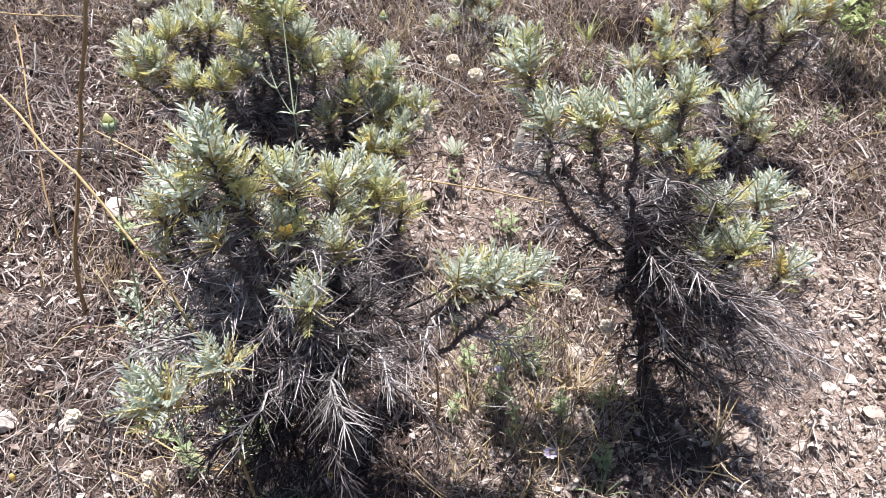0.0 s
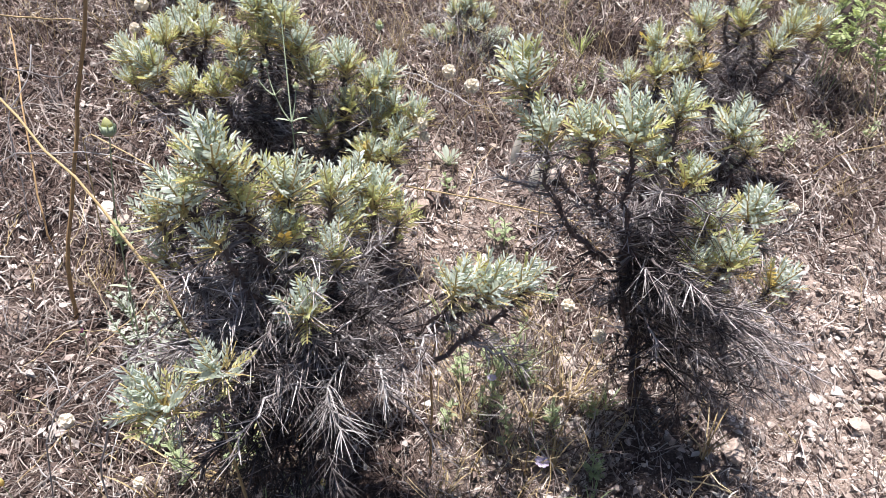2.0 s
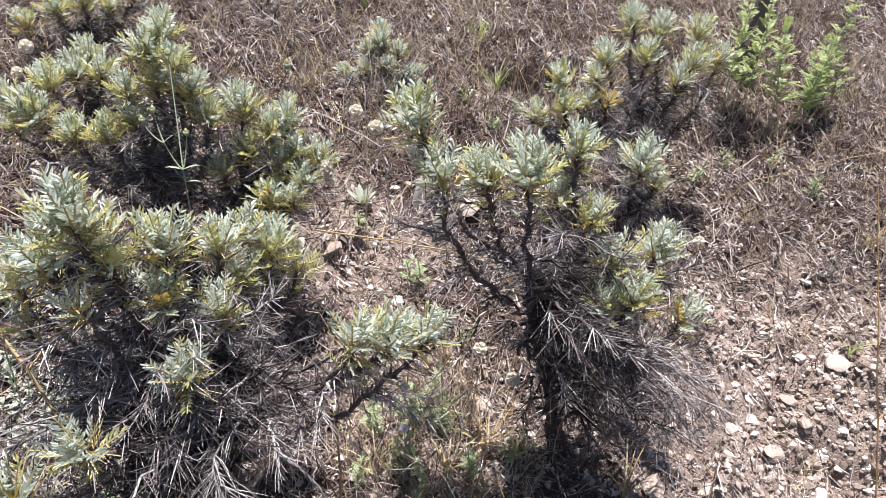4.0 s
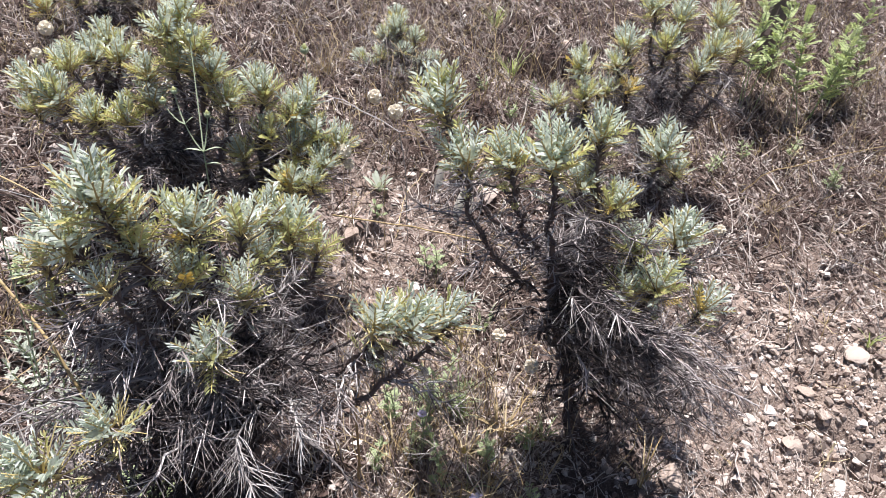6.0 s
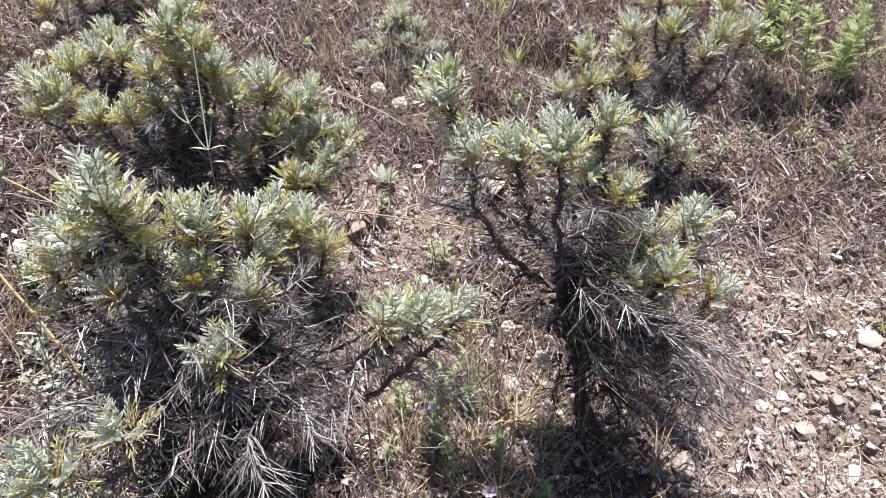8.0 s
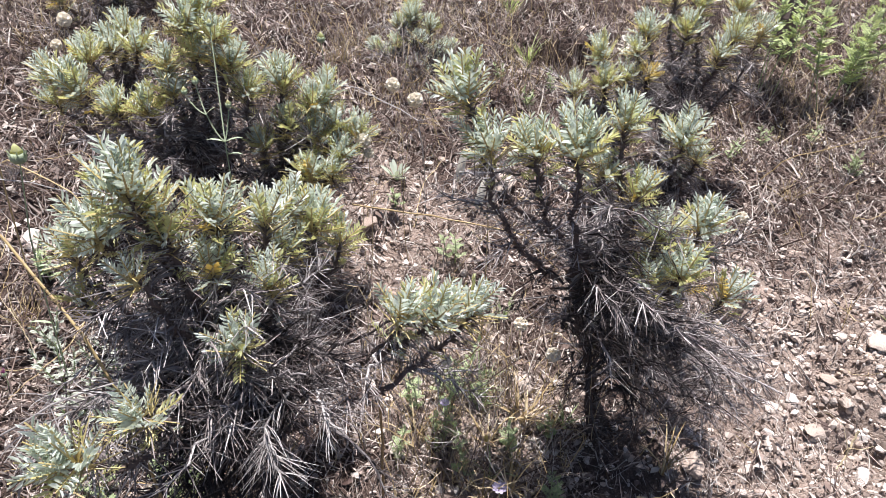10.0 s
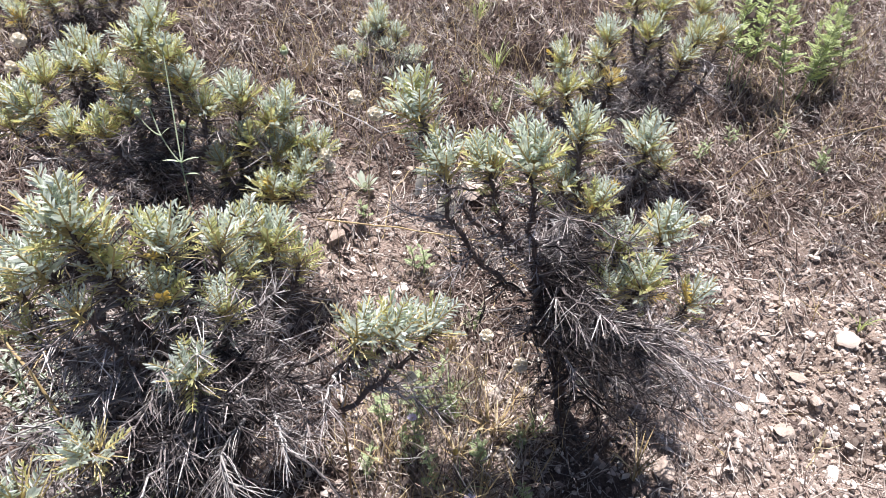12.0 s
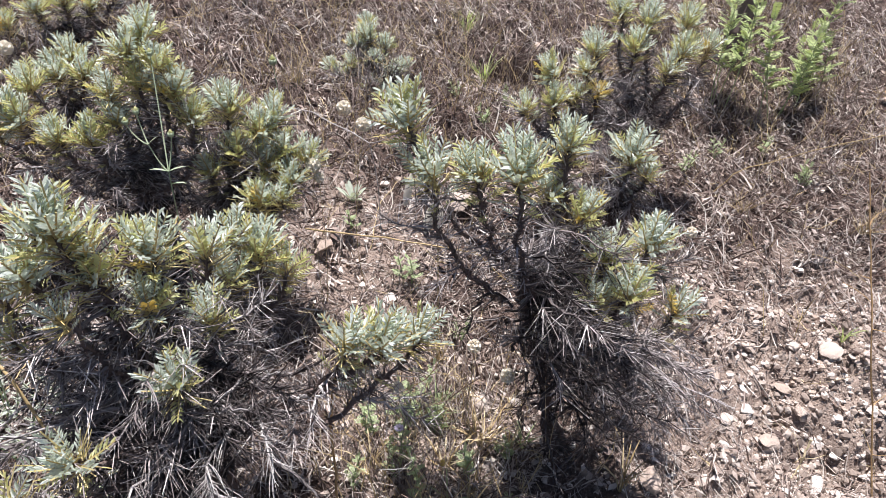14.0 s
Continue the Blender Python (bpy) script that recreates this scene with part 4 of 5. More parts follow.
for number, (x, y, z, r) in enumerate(SEED_HEADS):
    seed_head(x, y, z, r, 300 + number)


def bud_parts(root, base, at, r, rng):
    """A plump green bud of overlapping pointed scales."""
    at = at - base
    cup, crown = Buf(), Buf()
    up = np.array([0, 0, 1.0])
    tube(cup, [at + up * r * k for k in (-1.2, -0.95, -0.5, 0.0, 0.35)], np.array([0.25, 0.72, 1.0, 0.92, 0.7]) * r, 10)
    for k in range(14):
        t, h = k * 2.39996, rng.uniform(-0.7, 0.1)
        out = np.array([math.cos(t), math.sin(t), 0])
        needles(cup, [at + out * r * 0.85 + up * r * h], [out * 0.25 + up], r * 0.8, r * 0.16)
    tube(crown, [at + up * r * k for k in (0.3, 0.7, 1.1, 1.45)], np.array([0.72, 0.6, 0.38, 0.12]) * r, 10, 0, rng, 0.12)
    bud = part("flower_bud", cup.mesh("flower_bud", [PALE_STEM], True), root, "plump green scaly bud")
    part("bud_tip", crown.mesh("bud_tip", [OLIVE], True), bud, "pale yellow-green closed bud tip")


def budded_herb(label, points, forks, buds, r, leaves, seed):
    """A pale upright herb: a main stem, forks, narrow leaves and buds."""
    rng = np.random.default_rng(seed)
    root = new("budded_herb")
    tagged(root, label, "herb", "budded herbs")
    base = np.array(points[0], float)
    root.location = base
    buf = Buf()
    tube(buf, np.array(points) - base, np.linspace(0.0012, 0.0009, len(points)), 6)
    part("stem", buf.mesh("stem", [PALE_STEM]), root)
    for a, b in forks:
        buf = Buf()
        tube(buf, bent(a, b, (0, 0, -0.006), 5) - base, np.linspace(0.0011, 0.0008, 5), 5)
        part("side_stem", buf.mesh("side_stem", [PALE_STEM]), root)
    for x, y, z in buds:
        bud_parts(root, base, np.array([x, y, z]), r, rng)
    for a, way, length in leaves:
        w = unit(way)
        side = unit(np.cross(w, (0, 0, 1))) * length * 0.08
        a = np.array(a) - base
        buf = Buf()
        v = []
        for u, k in ((0, 0.3), (0.35, 1), (0.7, 0.8)):
            c = a + w * length * u + (0, 0, -length * 0.25 * u * u)
            v += [c + side * k + (0, 0, length * 0.03), c, c - side * k + (0, 0, length * 0.03)]
        v.append(a + w * length + (0, 0, -length * 0.25))
        buf.add(v, [0, 1, 4, 3, 1, 2, 5, 4, 3, 4, 7, 6, 4, 5, 8, 7, 6, 7, 9, 7, 8, 9], [4, 4, 4, 4, 3, 3])
        part("leaf", buf.mesh("leaf", [PALE_STEM]), root)


budded_herb("pale green forked herb with round buds beside a shrub", [on_ground(-0.225, 0.99), (-0.224, 0.978, 0.60), (-0.225, 0.975, 0.723), (-0.227, 0.981, 0.769)],
            [((-0.227, 0.981, 0.769), (-0.251, 0.995, 0.806)), ((-0.251, 0.995, 0.806), (-0.264, 1.013, 0.845)), ((-0.251, 0.995, 0.806), (-0.280, 1.007, 0.832)),
             ((-0.227, 0.981, 0.769), (-0.219, 1.0, 0.815)), ((-0.227, 0.981, 0.769), (-0.245, 1.068, 0.912))],
            [(-0.264, 1.013, 0.850), (-0.280, 1.007, 0.837), (-0.219, 1.0, 0.820), (-0.245, 1.068, 0.917)], 0.0046,
            [((-0.227, 0.981, 0.769), (-1, 0.1, 0.35), 0.03), ((-0.227, 0.981, 0.769), (1, 0.1, 0.5), 0.03), ((-0.251, 0.995, 0.806), (0.7, 0.1, 0.8), 0.022), ((-0.226, 0.978, 0.75), (0.8, -0.3, 0.4), 0.03)], 401)
budded_herb("slender herb with one plump green bud", [on_ground(-0.50, 0.87), (-0.475, 0.84, 0.56), (-0.447, 0.811, 0.714), (-0.415, 0.788, 0.833)], [], [(-0.415, 0.788, 0.841)], 0.0095,
            [((-0.46, 0.82, 0.66), (0.8, -0.2, 0.5), 0.03), ((-0.48, 0.85, 0.54), (-0.8, -0.2, 0.5), 0.035)], 402)
budded_herb("slender herb with one small bud in the dry litter", [on_ground(-0.12, 1.56), (-0.125, 1.556, 0.66), (-0.131, 1.552, 0.750)], [], [(-0.131, 1.552, 0.756)], 0.009, [], 403)


def woolly_rosette():
    rng = np.random.default_rng(77)
    root = tagged(new("woolly_rosette"), "pale woolly leaf rosette on bare soil", "herb")
    base = on_ground(0.031, 1.375)
    root.location = base
    for k in range(11):
        t, up = 2.39996 * k, 2.6 - 0.17 * k
        w = unit((math.cos(t), math.sin(t), up))
        side = unit(np.cross(w, (0, 0, 1)))
        length = rng.uniform(0.045, 0.065)
        buf, v = Buf(), []
        for u, width in ((0.0, 0.25), (0.3, 0.7), (0.6, 1.0), (0.85, 0.6)):
            c = w * length * u + (0, 0, -0.2 * length * u * u)
            half = side * 0.0058 * width
            v += [c + half + (0, 0, 0.003), c, c - half + (0, 0, 0.003)]
        v.append(w * length + (0, 0, -0.2 * length))
        loops, totals = [], []
        for q in range(3):
            o = 3 * q
            loops += [o, o + 1, o + 4, o + 3, o + 1, o + 2, o + 5, o + 4]
            totals += [4, 4]
        loops += [9, 10, 12, 10, 11, 12]
        buf.add(v, loops, totals + [3, 3])
        part("leaf", buf.mesh("leaf", [WOOLLY], True), root)


woolly_rosette()


def long_stalk(name, label, points, thick, thin, material, category="stalk", twigs=0, seed=1):
    rng = np.random.default_rng(seed)
    p = np.array(points, float)
    s = np.linspace(0, len(p) - 1, 14)
    p = np.stack([np.interp(s, np.arange(len(p)), p[:, k]) for k in range(3)], 1)
    p[1:-1] += rng.normal(0, 0.0012, (12, 3))
    foot = p[0].copy()
    p -= foot
    buf = Buf()
    tube(buf, p, np.linspace(thick, thin, 14), 7, 0, rng, 0.12)
    stalk = tagged(new(name, buf.mesh(name, [material])), label, category)
    stalk.location = foot
    for _ in range(twigs):
        k = int(rng.integers(2, 13))
        q = p[k] + np.array([rng.normal(0, 1), rng.normal(0, 1), 0.9]) * 0.02
        twig = Buf()
        tube(twig, bent(p[k], q, rng.normal(0, 0.003, 3), 4), np.linspace(thin, thin * 0.5, 4), 5)
        part("side_twig", twig.mesh("side_twig", [material]), stalk)
    return stalk


long_stalk("dry_stalk", "tall rust-brown dead stalk standing in litter", [on_ground(-0.616, 0.90, -0.01), (-0.60, 0.905, 0.55), (-0.538, 0.962, 0.793), (-0.482, 0.968, 0.981)], 0.0036, 0.0026, RUST, seed=1)
long_stalk("straw", "golden straw leaning across the shrub", [on_ground(-0.20, 0.50), (-0.274, 0.565, 0.728), (-0.395, 0.666, 0.821), (-0.571, 0.796, 0.921)], 0.0019, 0.0013, STRAW, seed=2)
long_stalk("straw", "long dry straw lying across twigs", [(-0.056, 1.146, 0.568), (0.101, 1.14, 0.544), (0.263, 1.119, 0.516), on_ground(0.34, 1.11, 0.03)], 0.0017, 0.0011, STRAW, seed=3)
long_stalk("dry_stalk", "thin pale stalk bent over the litter", [on_ground(0.90, 1.44), (0.942, 1.423, 0.522), (1.04, 1.385, 0.575), (1.128, 1.352, 0.621), (1.25, 1.32, 0.66)], 0.0013, 0.0009, STRAW, seed=4)
long_stalk("dry_stalk", "thin dark upright stalk with side twigs", [on_ground(0.935, 0.73, -0.01), (0.906, 0.847, 0.483), (0.876, 0.961, 0.746)], 0.0017, 0.0009, RUST, twigs=8, seed=5)
long_stalk("grass_ear", "straw-coloured grass ear over gravel", [on_ground(0.783, 0.762, -0.005), (0.806, 0.777, 0.262), (0.818, 0.79, 0.312)], 0.0011, 0.0022, STRAW, "dry grass", seed=6)
long_stalk("straw", "short straw lying on shaded soil", [on_ground(0.40, 0.70, 0.02), on_ground(0.47, 0.69, 0.03), on_ground(0.53, 0.68, 0.015)], 0.0014, 0.001, STRAW, seed=7)
long_stalk("dry_stalk", "thin rust-brown stalk beside the shrub", [on_ground(0.00, 0.70, -0.01), (-0.005, 0.71, 0.50), (0.005, 0.72, 0.60)], 0.0022, 0.0014, RUST, seed=8)


def grass_clump(x, y, count, tall, seed, material=FRESH, label="small green grass clump in dry litter"):
    rng = np.random.default_rng(seed)
    root = tagged(new("grass_clump"), label, "grass", "green grass clumps")
    root.location = on_ground(x, y, -0.004)
    for _ in range(count):
        t = rng.uniform(0, 6.283)
        h = tall * rng.uniform(0.6, 1.1)
        out = np.array([math.cos(t), math.sin(t), 0])
        side = np.array([-math.sin(t), math.cos(t), 0]) * 0.0016
        spread = rng.uniform(0.2, 0.75) * h
        v = []
        for u in (0, 0.35, 0.7):
            c = out * spread * u * u + (0, 0, h * (u - 0.3 * u * u)) + out * 0.004
            v += [c + side * (1 - 0.5 * u), c + out * 0.0008, c - side * (1 - 0.5 * u)]
        v.append(out * spread + (0, 0, h * 0.7))
        buf = Buf().add(v, [0, 1, 4, 3, 1, 2, 5, 4, 3, 4, 7, 6, 4, 5, 8, 7, 6, 7, 9, 7, 8, 9], [4, 4, 4, 4, 3, 3])
        part("blade", buf.mesh("blade", [material]), root)


grass_clump(0.40, 1.86, 26, 0.13, 501)
grass_clump(0.38, 2.08, 22, 0.12, 502)
grass_clump(0.04, 2.16, 22, 0.12, 503)
grass_clump(1.02, 1.02, 9, 0.07, 504)


def leafy_herb(name, label, x, y, stems, tall, leaf, seed, tone="fresh", spread=0.16, group="green herbs"):
    """A green herb: upright stems with feathery leaves up their length."""
    rng = np.random.default_rng(seed)
    root = tagged(new(name), label, "herb", group)
    base = on_ground(x, y, -0.004)
    root.location = base
    for _ in range(stems):
        t, h = rng.uniform(0, 6.283), tall * rng.uniform(0.65, 1.05)
        top = np.array([math.cos(t) * spread * h, math.sin(t) * spread * h, h])
        foot = np.array([rng.normal(0, 0.02), rng.normal(0, 0.02), 0]) * tall * 4
        p = bent(foot, top + foot, rng.normal(0, 0.03 * h, 3) * (1, 1, 0), 8)
        buf = Buf()
        tube(buf, p, np.linspace(0.0016, 0.0008, 8), 5)
        one = part("stem", buf.mesh("stem", [HERB]), root)
        leaves = int(h / leaf * (3.6 if tone == "fresh" else 3)) + 2
        for k in range(leaves):
            low = 0.32 if tone == "fresh" else 0.15
            u = low + (1 - low) * (k + 1) / leaves
            at = np.array([np.interp(u * 7, np.arange(8), p[:, c]) for c in range(3)])
            q = 2.39996 * k + rng.normal(0, 0.3)
            way = unit((math.cos(q), math.sin(q), rng.uniform(0.1, 0.8) + (2 if u > 0.95 else 0)))
            right = unit(np.cross(way, (0, 0, 1)))
            up = np.cross(right, way)
            size = leaf / 0.04 * rng.uniform(0.7, 1.1) * (1.1 - 0.45 * u)
            m = np.eye(4)
            m[:3, 0], m[:3, 1], m[:3, 2], m[:3, 3] = right * size * 1.1, way * size, up * size, at
            part("leaf", LEAF_MESH[tone, int(rng.integers(len(LEAVES)))], one).matrix_local = Matrix(m.tolist())


GRASS_RNG = np.random.default_rng(77)
for number in range(34):
    dry = number % 4 < 3
    grass_clump(GRASS_RNG.normal(0.17, 0.08), GRASS_RNG.normal(0.82, 0.13), int(GRASS_RNG.integers(8, 16)), GRASS_RNG.uniform(0.05, 0.12), 430 + number, (LITTER if number % 2 else STRAW) if dry else HERB, "thin straw-coloured grass clump between shrubs" if dry else "thin green grass clump between shrubs")
for number in range(16):
    dry = number % 3 < 2
    grass_clump(GRASS_RNG.uniform(-0.42, -0.20), GRASS_RNG.uniform(0.60, 0.78), int(GRASS_RNG.integers(7, 13)), GRASS_RNG.uniform(0.05, 0.13), 480 + number, STRAW if dry else HERB, "thin straw-coloured grass clump under a shrub" if dry else "thin green grass clump under a shrub")
leafy_herb("feathery_bush", "bright green feathery bush at the edge of litter", 1.22, 1.76, 5, 0.38, 0.056, 601, spread=0.22, group="green bushes")
leafy_herb("feathery_bush", "bright green feathery bush behind dark stems", 1.38, 1.84, 4, 0.2, 0.05, 602, group="green bushes")
leafy_herb("feathery_bush", "slender green bush beside a spiny shrub", 1.06, 1.80, 4, 0.40, 0.046, 603, spread=0.2, group="green bushes")
leafy_herb("small_herb", "small grey-green herb among dry grass", 0.08, 0.75, 1, 0.12, 0.022, 604, "herb")
leafy_herb("small_herb", "small grey-green herb among dry grass", 0.10, 0.79, 1, 0.17, 0.022, 605, "herb")
for number, (x, y, tall) in enumerate(((-0.33, 0.72, 0.12), (-0.37, 0.66, 0.1), (-0.29, 0.66, 0.13), (-0.42, 0.70, 0.09), (-0.35, 0.78, 0.1), (0.05, 0.84, 0.09), (0.13, 0.73, 0.13), (0.15, 0.85, 0.08), (0.02, 0.76, 0.1), (0.20, 0.76, 0.09), (0.19, 0.90, 0.06), (0.25, 0.70, 0.08))):
    leafy_herb("small_herb", "thin grey-green herb between dry grass stalks", x, y, 1 + number % 2, tall, 0.02, 620 + number, "herb")
leafy_herb("small_herb", "small green herb in shrub shade", 0.265, 0.80, 2, 0.05, 0.022, 606, "herb")
leafy_herb("small_herb", "small green herb on bare soil", 0.03, 1.29, 2, 0.05, 0.02, 607, "herb")
leafy_herb("small_herb", "small green herb on bare soil", 0.135, 1.15, 2, 0.07, 0.022, 608, "herb")
leafy_herb("small_herb", "small green herb in dry litter", -0.59, 1.06, 3, 0.06, 0.022, 609, "herb")
leafy_herb("small_herb", "small green herb under a spiny shrub", -0.28, 0.70, 4, 0.09, 0.022, 610, "herb")
leafy_herb("small_herb", "small green herb under a spiny shrub", -0.40, 0.80, 4, 0.07, 0.025, 611, "herb")
leafy_herb("small_herb", "small green herb in dry litter", 1.17, 1.49, 3, 0.08, 0.025, 612, "herb")


for number, (x, y, tall) in enumerate(((-0.49, 0.85, 0.13), (-0.46, 0.80, 0.12), (-0.53, 0.93, 0.10), (-0.44, 0.88, 0.11))):
    leafy_herb("grey_herb", "pale grey-green bushy herb beside a spiny shrub", x, y, 3, tall * 0.8, 0.016, 640 + number, "grey", 0.3)
for number, (x, y, tall) in enumerate(((0.36, 1.62, 0.05), (0.43, 1.70, 0.06), (0.30, 1.75, 0.05), (0.50, 1.66, 0.05), (0.86, 1.52, 0.07), (0.98, 1.60, 0.06), (1.12, 1.62, 0.07), (0.10, 0.84, 0.08), (0.135, 0.87, 0.10))):
    leafy_herb("small_herb", "small green herb in dry litter", x, y, 2, tall, 0.02, 660 + number, "herb", 0.35)

leafy_herb("dried_herb", "bleached papery dried herb behind a spiny shrub", 0.69, 1.88, 3, 0.09, 0.03, 690, "papery", 0.4)


def lilac_flower(x, y, z, r, seed):
    rng = np.random.default_rng(seed)
    root = tagged(new("lilac_flower"), "small pale lilac flower on a thin stem", "flower", "lilac flowers")
    root.location = (x, y, z)
    for k in range(9):
        t = k * 2 * math.pi / 9
        w, side = np.array([math.cos(t), math.sin(t), 0.35]), np.array([-math.sin(t), math.cos(t), 0]) * 0.28
        buf = Buf().add(np.array([w * 0.1, w * 0.7 + side, w * 0.7 - side, w + side * 0.5, w - side * 0.5]) * r, [0, 2, 1, 1, 2, 4, 3], [3, 4])
        part("petal", buf.mesh("petal", [LILAC]), root)
    stalk = Buf()
    stalk_to(stalk, x, y, z, rng, 0.0008)
    stalk.v = [v - (x, y, z) for v in stalk.v]
    part("stem", stalk.mesh("stem", [HERB]), root)


lilac_flower(0.174, 0.693, 0.325, 0.012, 701)
lilac_flower(0.093, 0.775, 0.427, 0.008, 702)


# ---- long loose stalks ----
LOOSE = [
    ("thin bleached stalk bent over the litter", [on_ground(-0.86, 1.20), (-0.808, 1.167, 0.787), (-0.636, 1.102, 0.784), (-0.592, 1.123, 0.815)], 0.0013, BLEACHED),
    ("straw stalk leaning across the litter", [on_ground(-0.82, 1.02, 0.25), (-0.677, 1.01, 0.915), (-0.527, 1.024, 0.903)], 0.0016, STRAW),
    ("thin bleached forked twig in the litter", [(-0.711, 1.184, 0.814), (-0.712, 1.153, 0.769), (-0.752, 1.114, 0.711), on_ground(-0.76, 1.08)], 0.0012, BLEACHED),
    ("thin rust-brown upright stalk in the litter", [on_ground(-0.71, 1.05), (-0.719, 1.065, 0.549), (-0.752, 1.17, 0.703), (-0.81, 1.302, 0.808)], 0.0018, RUST),
    ("thin pale upright stalk on the upper slope", [on_ground(-0.37, 1.92), (-0.365, 1.90, 0.70), (-0.353, 1.89, 0.80)], 0.0016, STRAW),
    ("thin bleached stalk lying over twigs", [on_ground(-0.80, 0.93), (-0.681, 0.942, 0.725), (-0.516, 0.943, 0.729), (-0.425, 0.972, 0.684), on_ground(-0.40, 1.0)], 0.001, BLEACHED),
    ("thin straw stalk lying over twigs", [on_ground(-0.62, 1.06), (-0.572, 1.01, 0.739), (-0.419, 0.925, 0.704), on_ground(-0.36, 0.90)], 0.0013, STRAW),
    ("thin pale twig arching over shade", [on_ground(-0.16, 1.40), (-0.097, 1.358, 0.726), (-0.032, 1.30, 0.73), (0.066, 1.221, 0.705), (0.081, 1.237, 0.639), on_ground(0.09, 1.25)], 0.0013, BLEACHED),
    ("thin dark twig sticking out of a shrub", [(-0.10, 0.85, 0.70), (-0.055, 0.873, 0.738), (-0.001, 0.90, 0.732)], 0.0012, BARK),
    ("bleached twigless branch lying beside a shrub", [(-0.25, 0.56, 0.70), (-0.298, 0.529, 0.71), (-0.346, 0.497, 0.698), (-0.40, 0.47, 0.66), on_ground(-0.47, 0.45)], 0.0011, BLEACHED),
    ("thin bleached stalk beside a silvery tuft", [(-0.30, 0.49, 0.68), (-0.326, 0.48, 0.674), (-0.389, 0.511, 0.539), on_ground(-0.42, 0.53)], 0.0015, BLEACHED),
]
for number, (label, points, thick, material) in enumerate(LOOSE):
    tagged(long_stalk("dry_stalk", label, points, thick, thick * 0.65, material, twigs=3 if material is BLEACHED else 0, seed=40 + number), group="loose dry stalks")


def yellow_bud(x, y, z, seed):
    """A small yellow knapweed bud on a thin stem."""
    rng = np.random.default_rng(seed)
    root = tagged(new("yellow_bud"), "small yellow-green bud on a thin stem", "flower", "yellow buds")
    root.location = (x, y, z)
    buf = Buf()
    tube(buf, [(0, 0, h * 0.006) for h in (-1.2, -0.6, 0.2, 0.9, 1.2)], np.array([0.3, 0.9, 1.0, 0.7, 0.2]) * 0.004, 9, 0, rng, 0.1)
    part("flower_bud", buf.mesh("flower_bud", [GOLD], True), root)
    stalk = Buf()
    stalk_to(stalk, x, y, z - 0.006, rng, 0.0007)
    stalk.v = [v - (x, y, z) for v in stalk.v]
    part("stem", stalk.mesh("stem", [HERB]), root)


for number, (x, y) in enumerate(((-0.60, 0.60), (-0.16, 0.63), (0.16, 0.76))):
    yellow_bud(x, y, float(ground_z(x, y)) + 0.06, 800 + number)


def dry_petal(a, b, width):
    """A beige papery leaf that hangs on a twig."""
    a, b = np.array(a), np.array(b)
    side = unit(np.cross(b - a, (0.2, 1, 0.1))) * width
    bulge = np.array([0, -0.003, 0])
    v = []
    for u, k in ((0, 0.25), (0.3, 0.9), (0.65, 1.0), (0.9, 0.6)):
        c = a + (b - a) * u + bulge * math.sin(3.14 * u)
        v += [c + side * k, c + bulge, c - side * k]
    v.append(b)
    loops = sum([[o, o + 1, o + 4, o + 3, o + 1, o + 2, o + 5, o + 4] for o in (0, 3, 6)], []) + [9, 10, 12, 10, 11, 12]
    tagged(new("dry_leaf", Buf().add(v, loops, [4] * 6 + [3, 3]).mesh("dry_leaf", [PAPER], True)), "beige papery dead leaf caught on a twig", "dry leaf", "papery dead leaves")


dry_petal((0.122, 0.925, 0.785), (0.112, 0.915, 0.735), 0.006)
dry_petal((0.150, 0.905, 0.745), (0.140, 0.895, 0.700), 0.007)
dry_petal((0.163, 0.905, 0.742), (0.158, 0.897, 0.702), 0.006)
long_stalk("dry_stalk", "thin twig that carries papery leaves", [on_ground(0.17, 0.94), (0.165, 0.915, 0.60), (0.156, 0.906, 0.748), (0.122, 0.926, 0.788)], 0.0011, 0.0006, STRAW, seed=9)

# a weathered stump behind the green bush
stump = Buf()
STUMP_RNG = np.random.default_rng(61)
tube(stump, [(0, 0, -0.03), (0.002, 0.004, 0.05), (-0.004, 0.01, 0.12), (0.004, 0.016, 0.2), (0.01, 0.02, 0.26)], [0.040, 0.034, 0.031, 0.028, 0.022], 11, 0, STUMP_RNG, 0.16)
tube(stump, bent((0.0, 0.01, 0.12), (0.05, 0.02, 0.2), (0, 0, -0.01), 6), np.linspace(0.01, 0.004, 6), 8, 0, STUMP_RNG, 0.18)
tagged(new("dead_stump", stump.mesh("dead_stump", [BARK])), "dark weathered stump behind a green bush", "stump").location = on_ground(1.17, 1.95)


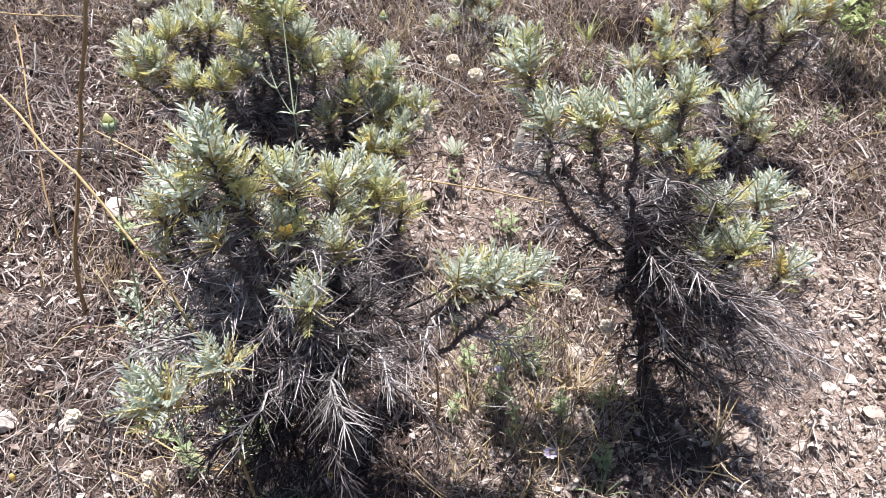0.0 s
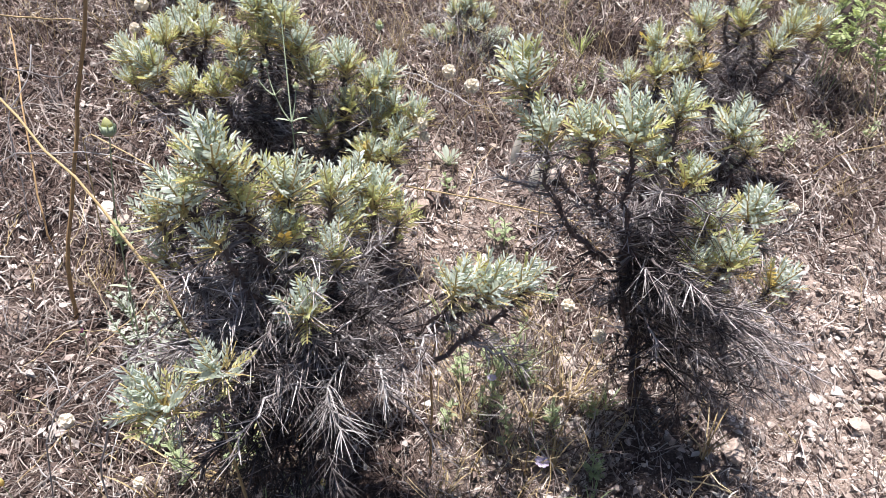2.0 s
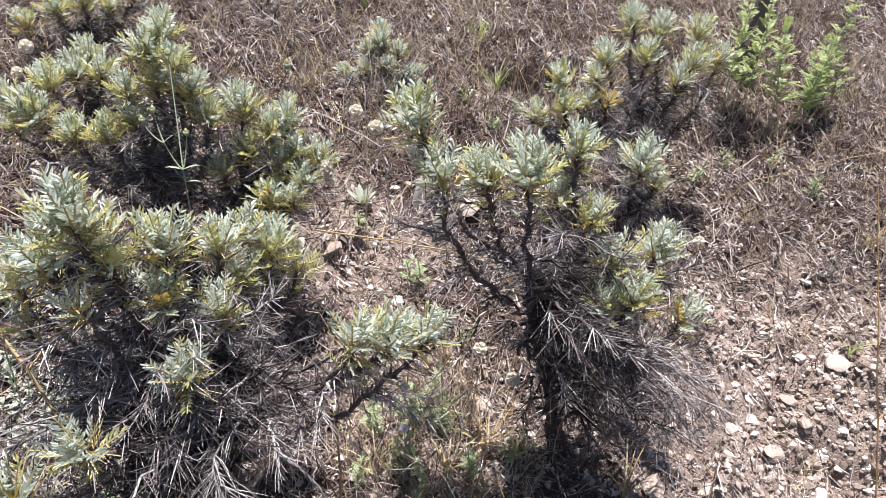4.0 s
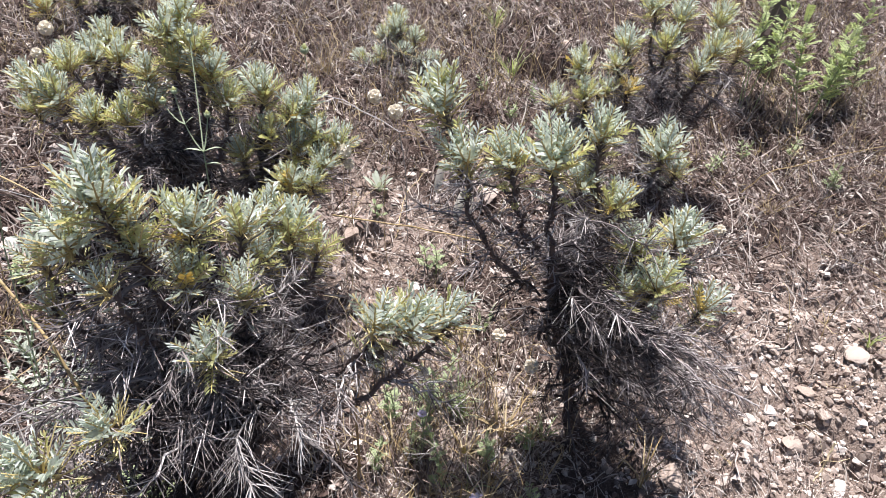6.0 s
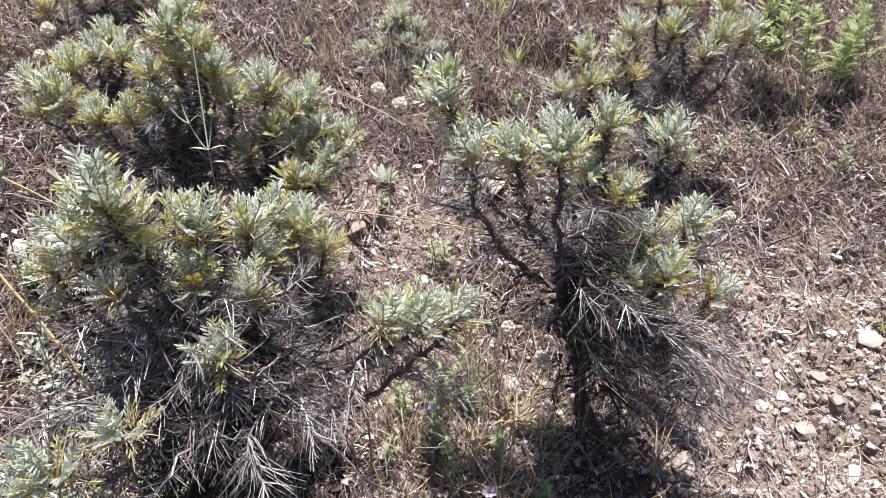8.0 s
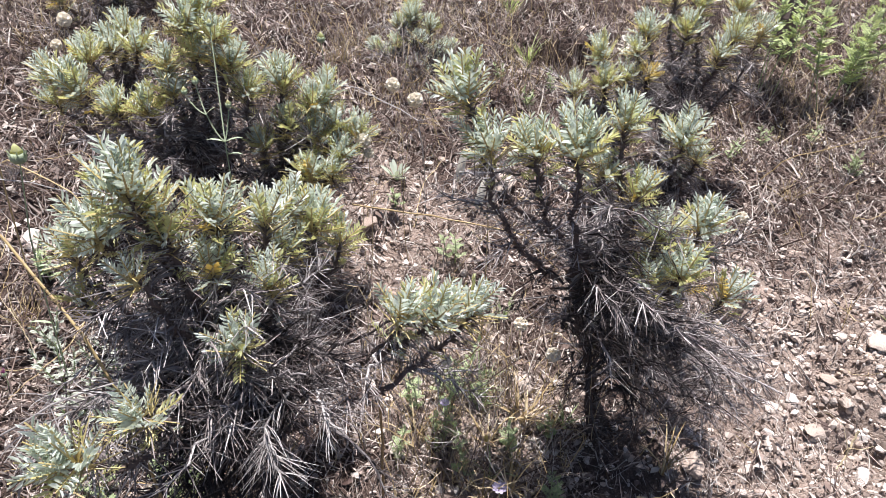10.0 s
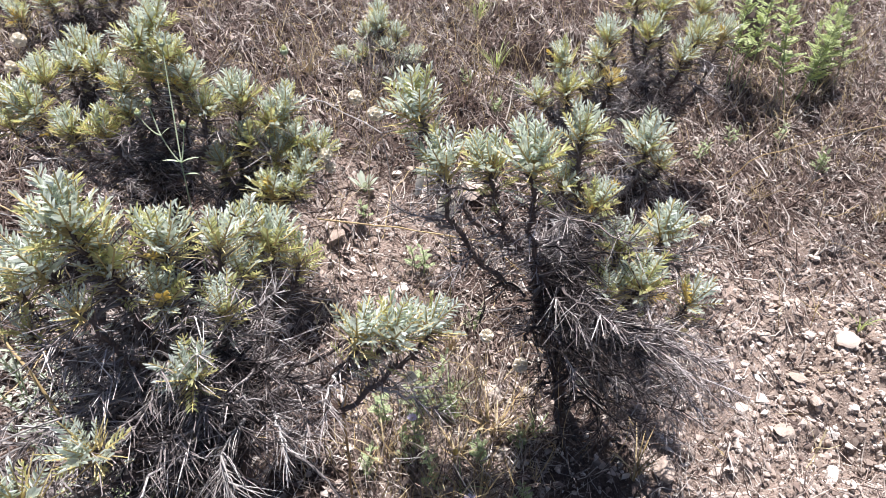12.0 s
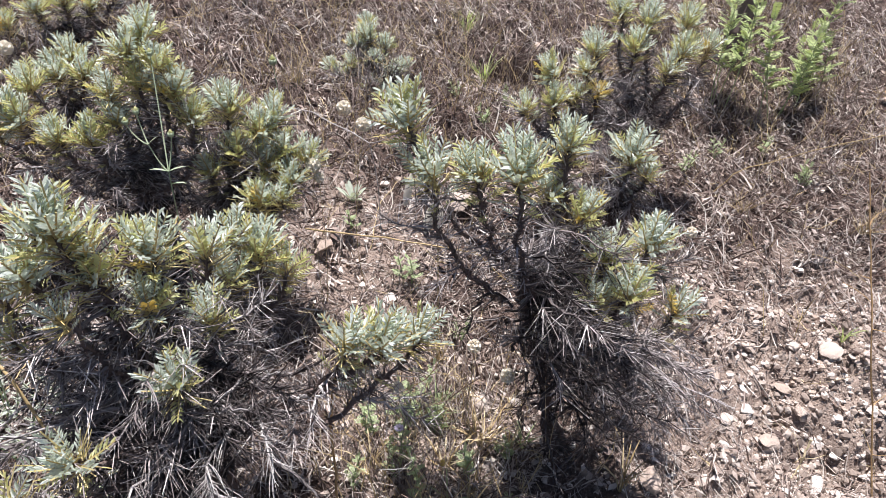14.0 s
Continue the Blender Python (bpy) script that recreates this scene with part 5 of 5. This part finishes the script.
# thin dry stalks strewn over the litter
STREWN_RNG = np.random.default_rng(91)
for number in range(110):
    x, y = STREWN_RNG.uniform(-0.95, 1.55), 0.95 + 1.3 * STREWN_RNG.random()
    if number % 5 == 0:
        x, y = STREWN_RNG.uniform(-0.62, -0.40), STREWN_RNG.uniform(0.55, 1.0)
    turn, long = STREWN_RNG.uniform(0, 6.283), STREWN_RNG.uniform(0.07, 0.2)
    lift = STREWN_RNG.uniform(0.01, 0.06)
    half = np.array([math.cos(turn), math.sin(turn)]) * long / 2
    side = np.array([-half[1], half[0]]) * STREWN_RNG.uniform(-0.4, 0.4)
    ends = on_ground(x - half[0], y - half[1], 0.004), on_ground(x + side[0], y + side[1], lift), on_ground(x + half[0], y + half[1], STREWN_RNG.uniform(0.004, 0.05))
    pale = number % 2 == 0
    tagged(long_stalk("dry_stalk", "thin bleached stalk fallen across dry litter" if pale else "thin straw stalk fallen across dry litter", ends, STREWN_RNG.uniform(0.0006, 0.0011), 0.0005, BLEACHED if pale else STRAW, twigs=number % 3, seed=950 + number), group="loose dry stalks")


def knapweed(x, y, tall, seed):
    """A small purple knapweed: scaly cup, brush of florets, thin stem."""
    rng = np.random.default_rng(seed)
    base = on_ground(x, y)
    root = tagged(new("knapweed"), "small purple knapweed flower in dry litter", "flower")
    root.location = base
    top = np.array([0.006, 0.004, tall])
    stalk, cup, brush = Buf(), Buf(), Buf()
    tube(stalk, bent((0, 0, -0.004), top, (0.004, 0, 0), 6), np.linspace(0.0009, 0.0007, 6), 5)
    tube(cup, [top + (0, 0, h) for h in (0.0, 0.002, 0.005, 0.008)], [0.001, 0.0035, 0.004, 0.0028], 9, 0, rng, 0.1)
    way = rng.normal(0, 0.5, (30, 3)) * (1, 1, 0.2) + (0, 0, 1)
    needles(brush, np.tile(top + (0, 0, 0.007), (30, 1)), way, rng.uniform(0.005, 0.009, 30), 0.0005)
    part("stem", stalk.mesh("stem", [HERB]), root)
    head = part("flower_cup", cup.mesh("flower_cup", [PALE_STEM], True), root, "scaly green flower cup")
    part("florets", brush.mesh("florets", [PURPLE]), head, "brush of purple florets")


knapweed(-0.585, 0.845, 0.03, 821)


def tussock(x, y, tall, count, material, label, seed):
    """A dead tussock of stiff thin stalks that spread from one foot."""
    rng = np.random.default_rng(seed)
    root = tagged(new("dead_tussock"), label, "dry grass", "dead tussocks")
    root.location = on_ground(x, y, -0.004)
    for _ in range(count):
        h = tall * rng.uniform(0.5, 1.1)
        tip = np.array([rng.normal(0, 0.45) * h, rng.normal(0, 0.45) * h, h * rng.uniform(0.5, 1.0)])
        foot = rng.normal(0, 0.006, 3) * (1, 1, 0)
        buf = Buf()
        tube(buf, bent(foot, tip, rng.normal(0, 0.1 * h, 3) * (1, 1, 0.4), 5), np.array([1, 0.9, 0.75, 0.55, 0.3]) * rng.uniform(0.0006, 0.0011), 3)
        part("stalk", buf.mesh("stalk", [material]), root)


TUSSOCK_RNG = np.random.default_rng(830)
for number, (x, y, tall) in enumerate(((1.16, 1.47, 0.07), (0.95, 1.36, 0.08), (1.08, 1.22, 0.07), (0.82, 1.30, 0.06), (1.25, 1.32, 0.08), (-0.72, 1.28, 0.10), (-0.85, 1.45, 0.10), (-0.60, 0.98, 0.08), (-0.70, 0.86, 0.07), (-0.52, 0.72, 0.07), (0.20, 1.55, 0.07), (0.45, 1.60, 0.08), (-0.30, 1.62, 0.08), (-0.10, 1.72, 0.09), (0.28, 2.05, 0.10), (-0.22, 2.05, 0.11), (0.75, 1.85, 0.09), (0.62, 0.90, 0.05), (0.70, 1.05, 0.05))):
    pale = number % 3 == 1
    tussock(x, y, tall, int(TUSSOCK_RNG.integers(24, 42)), STRAW if pale else BRISTLE, "straw-coloured dead grass tussock in litter" if pale else "grey dead bristly tussock in litter", 840 + number)
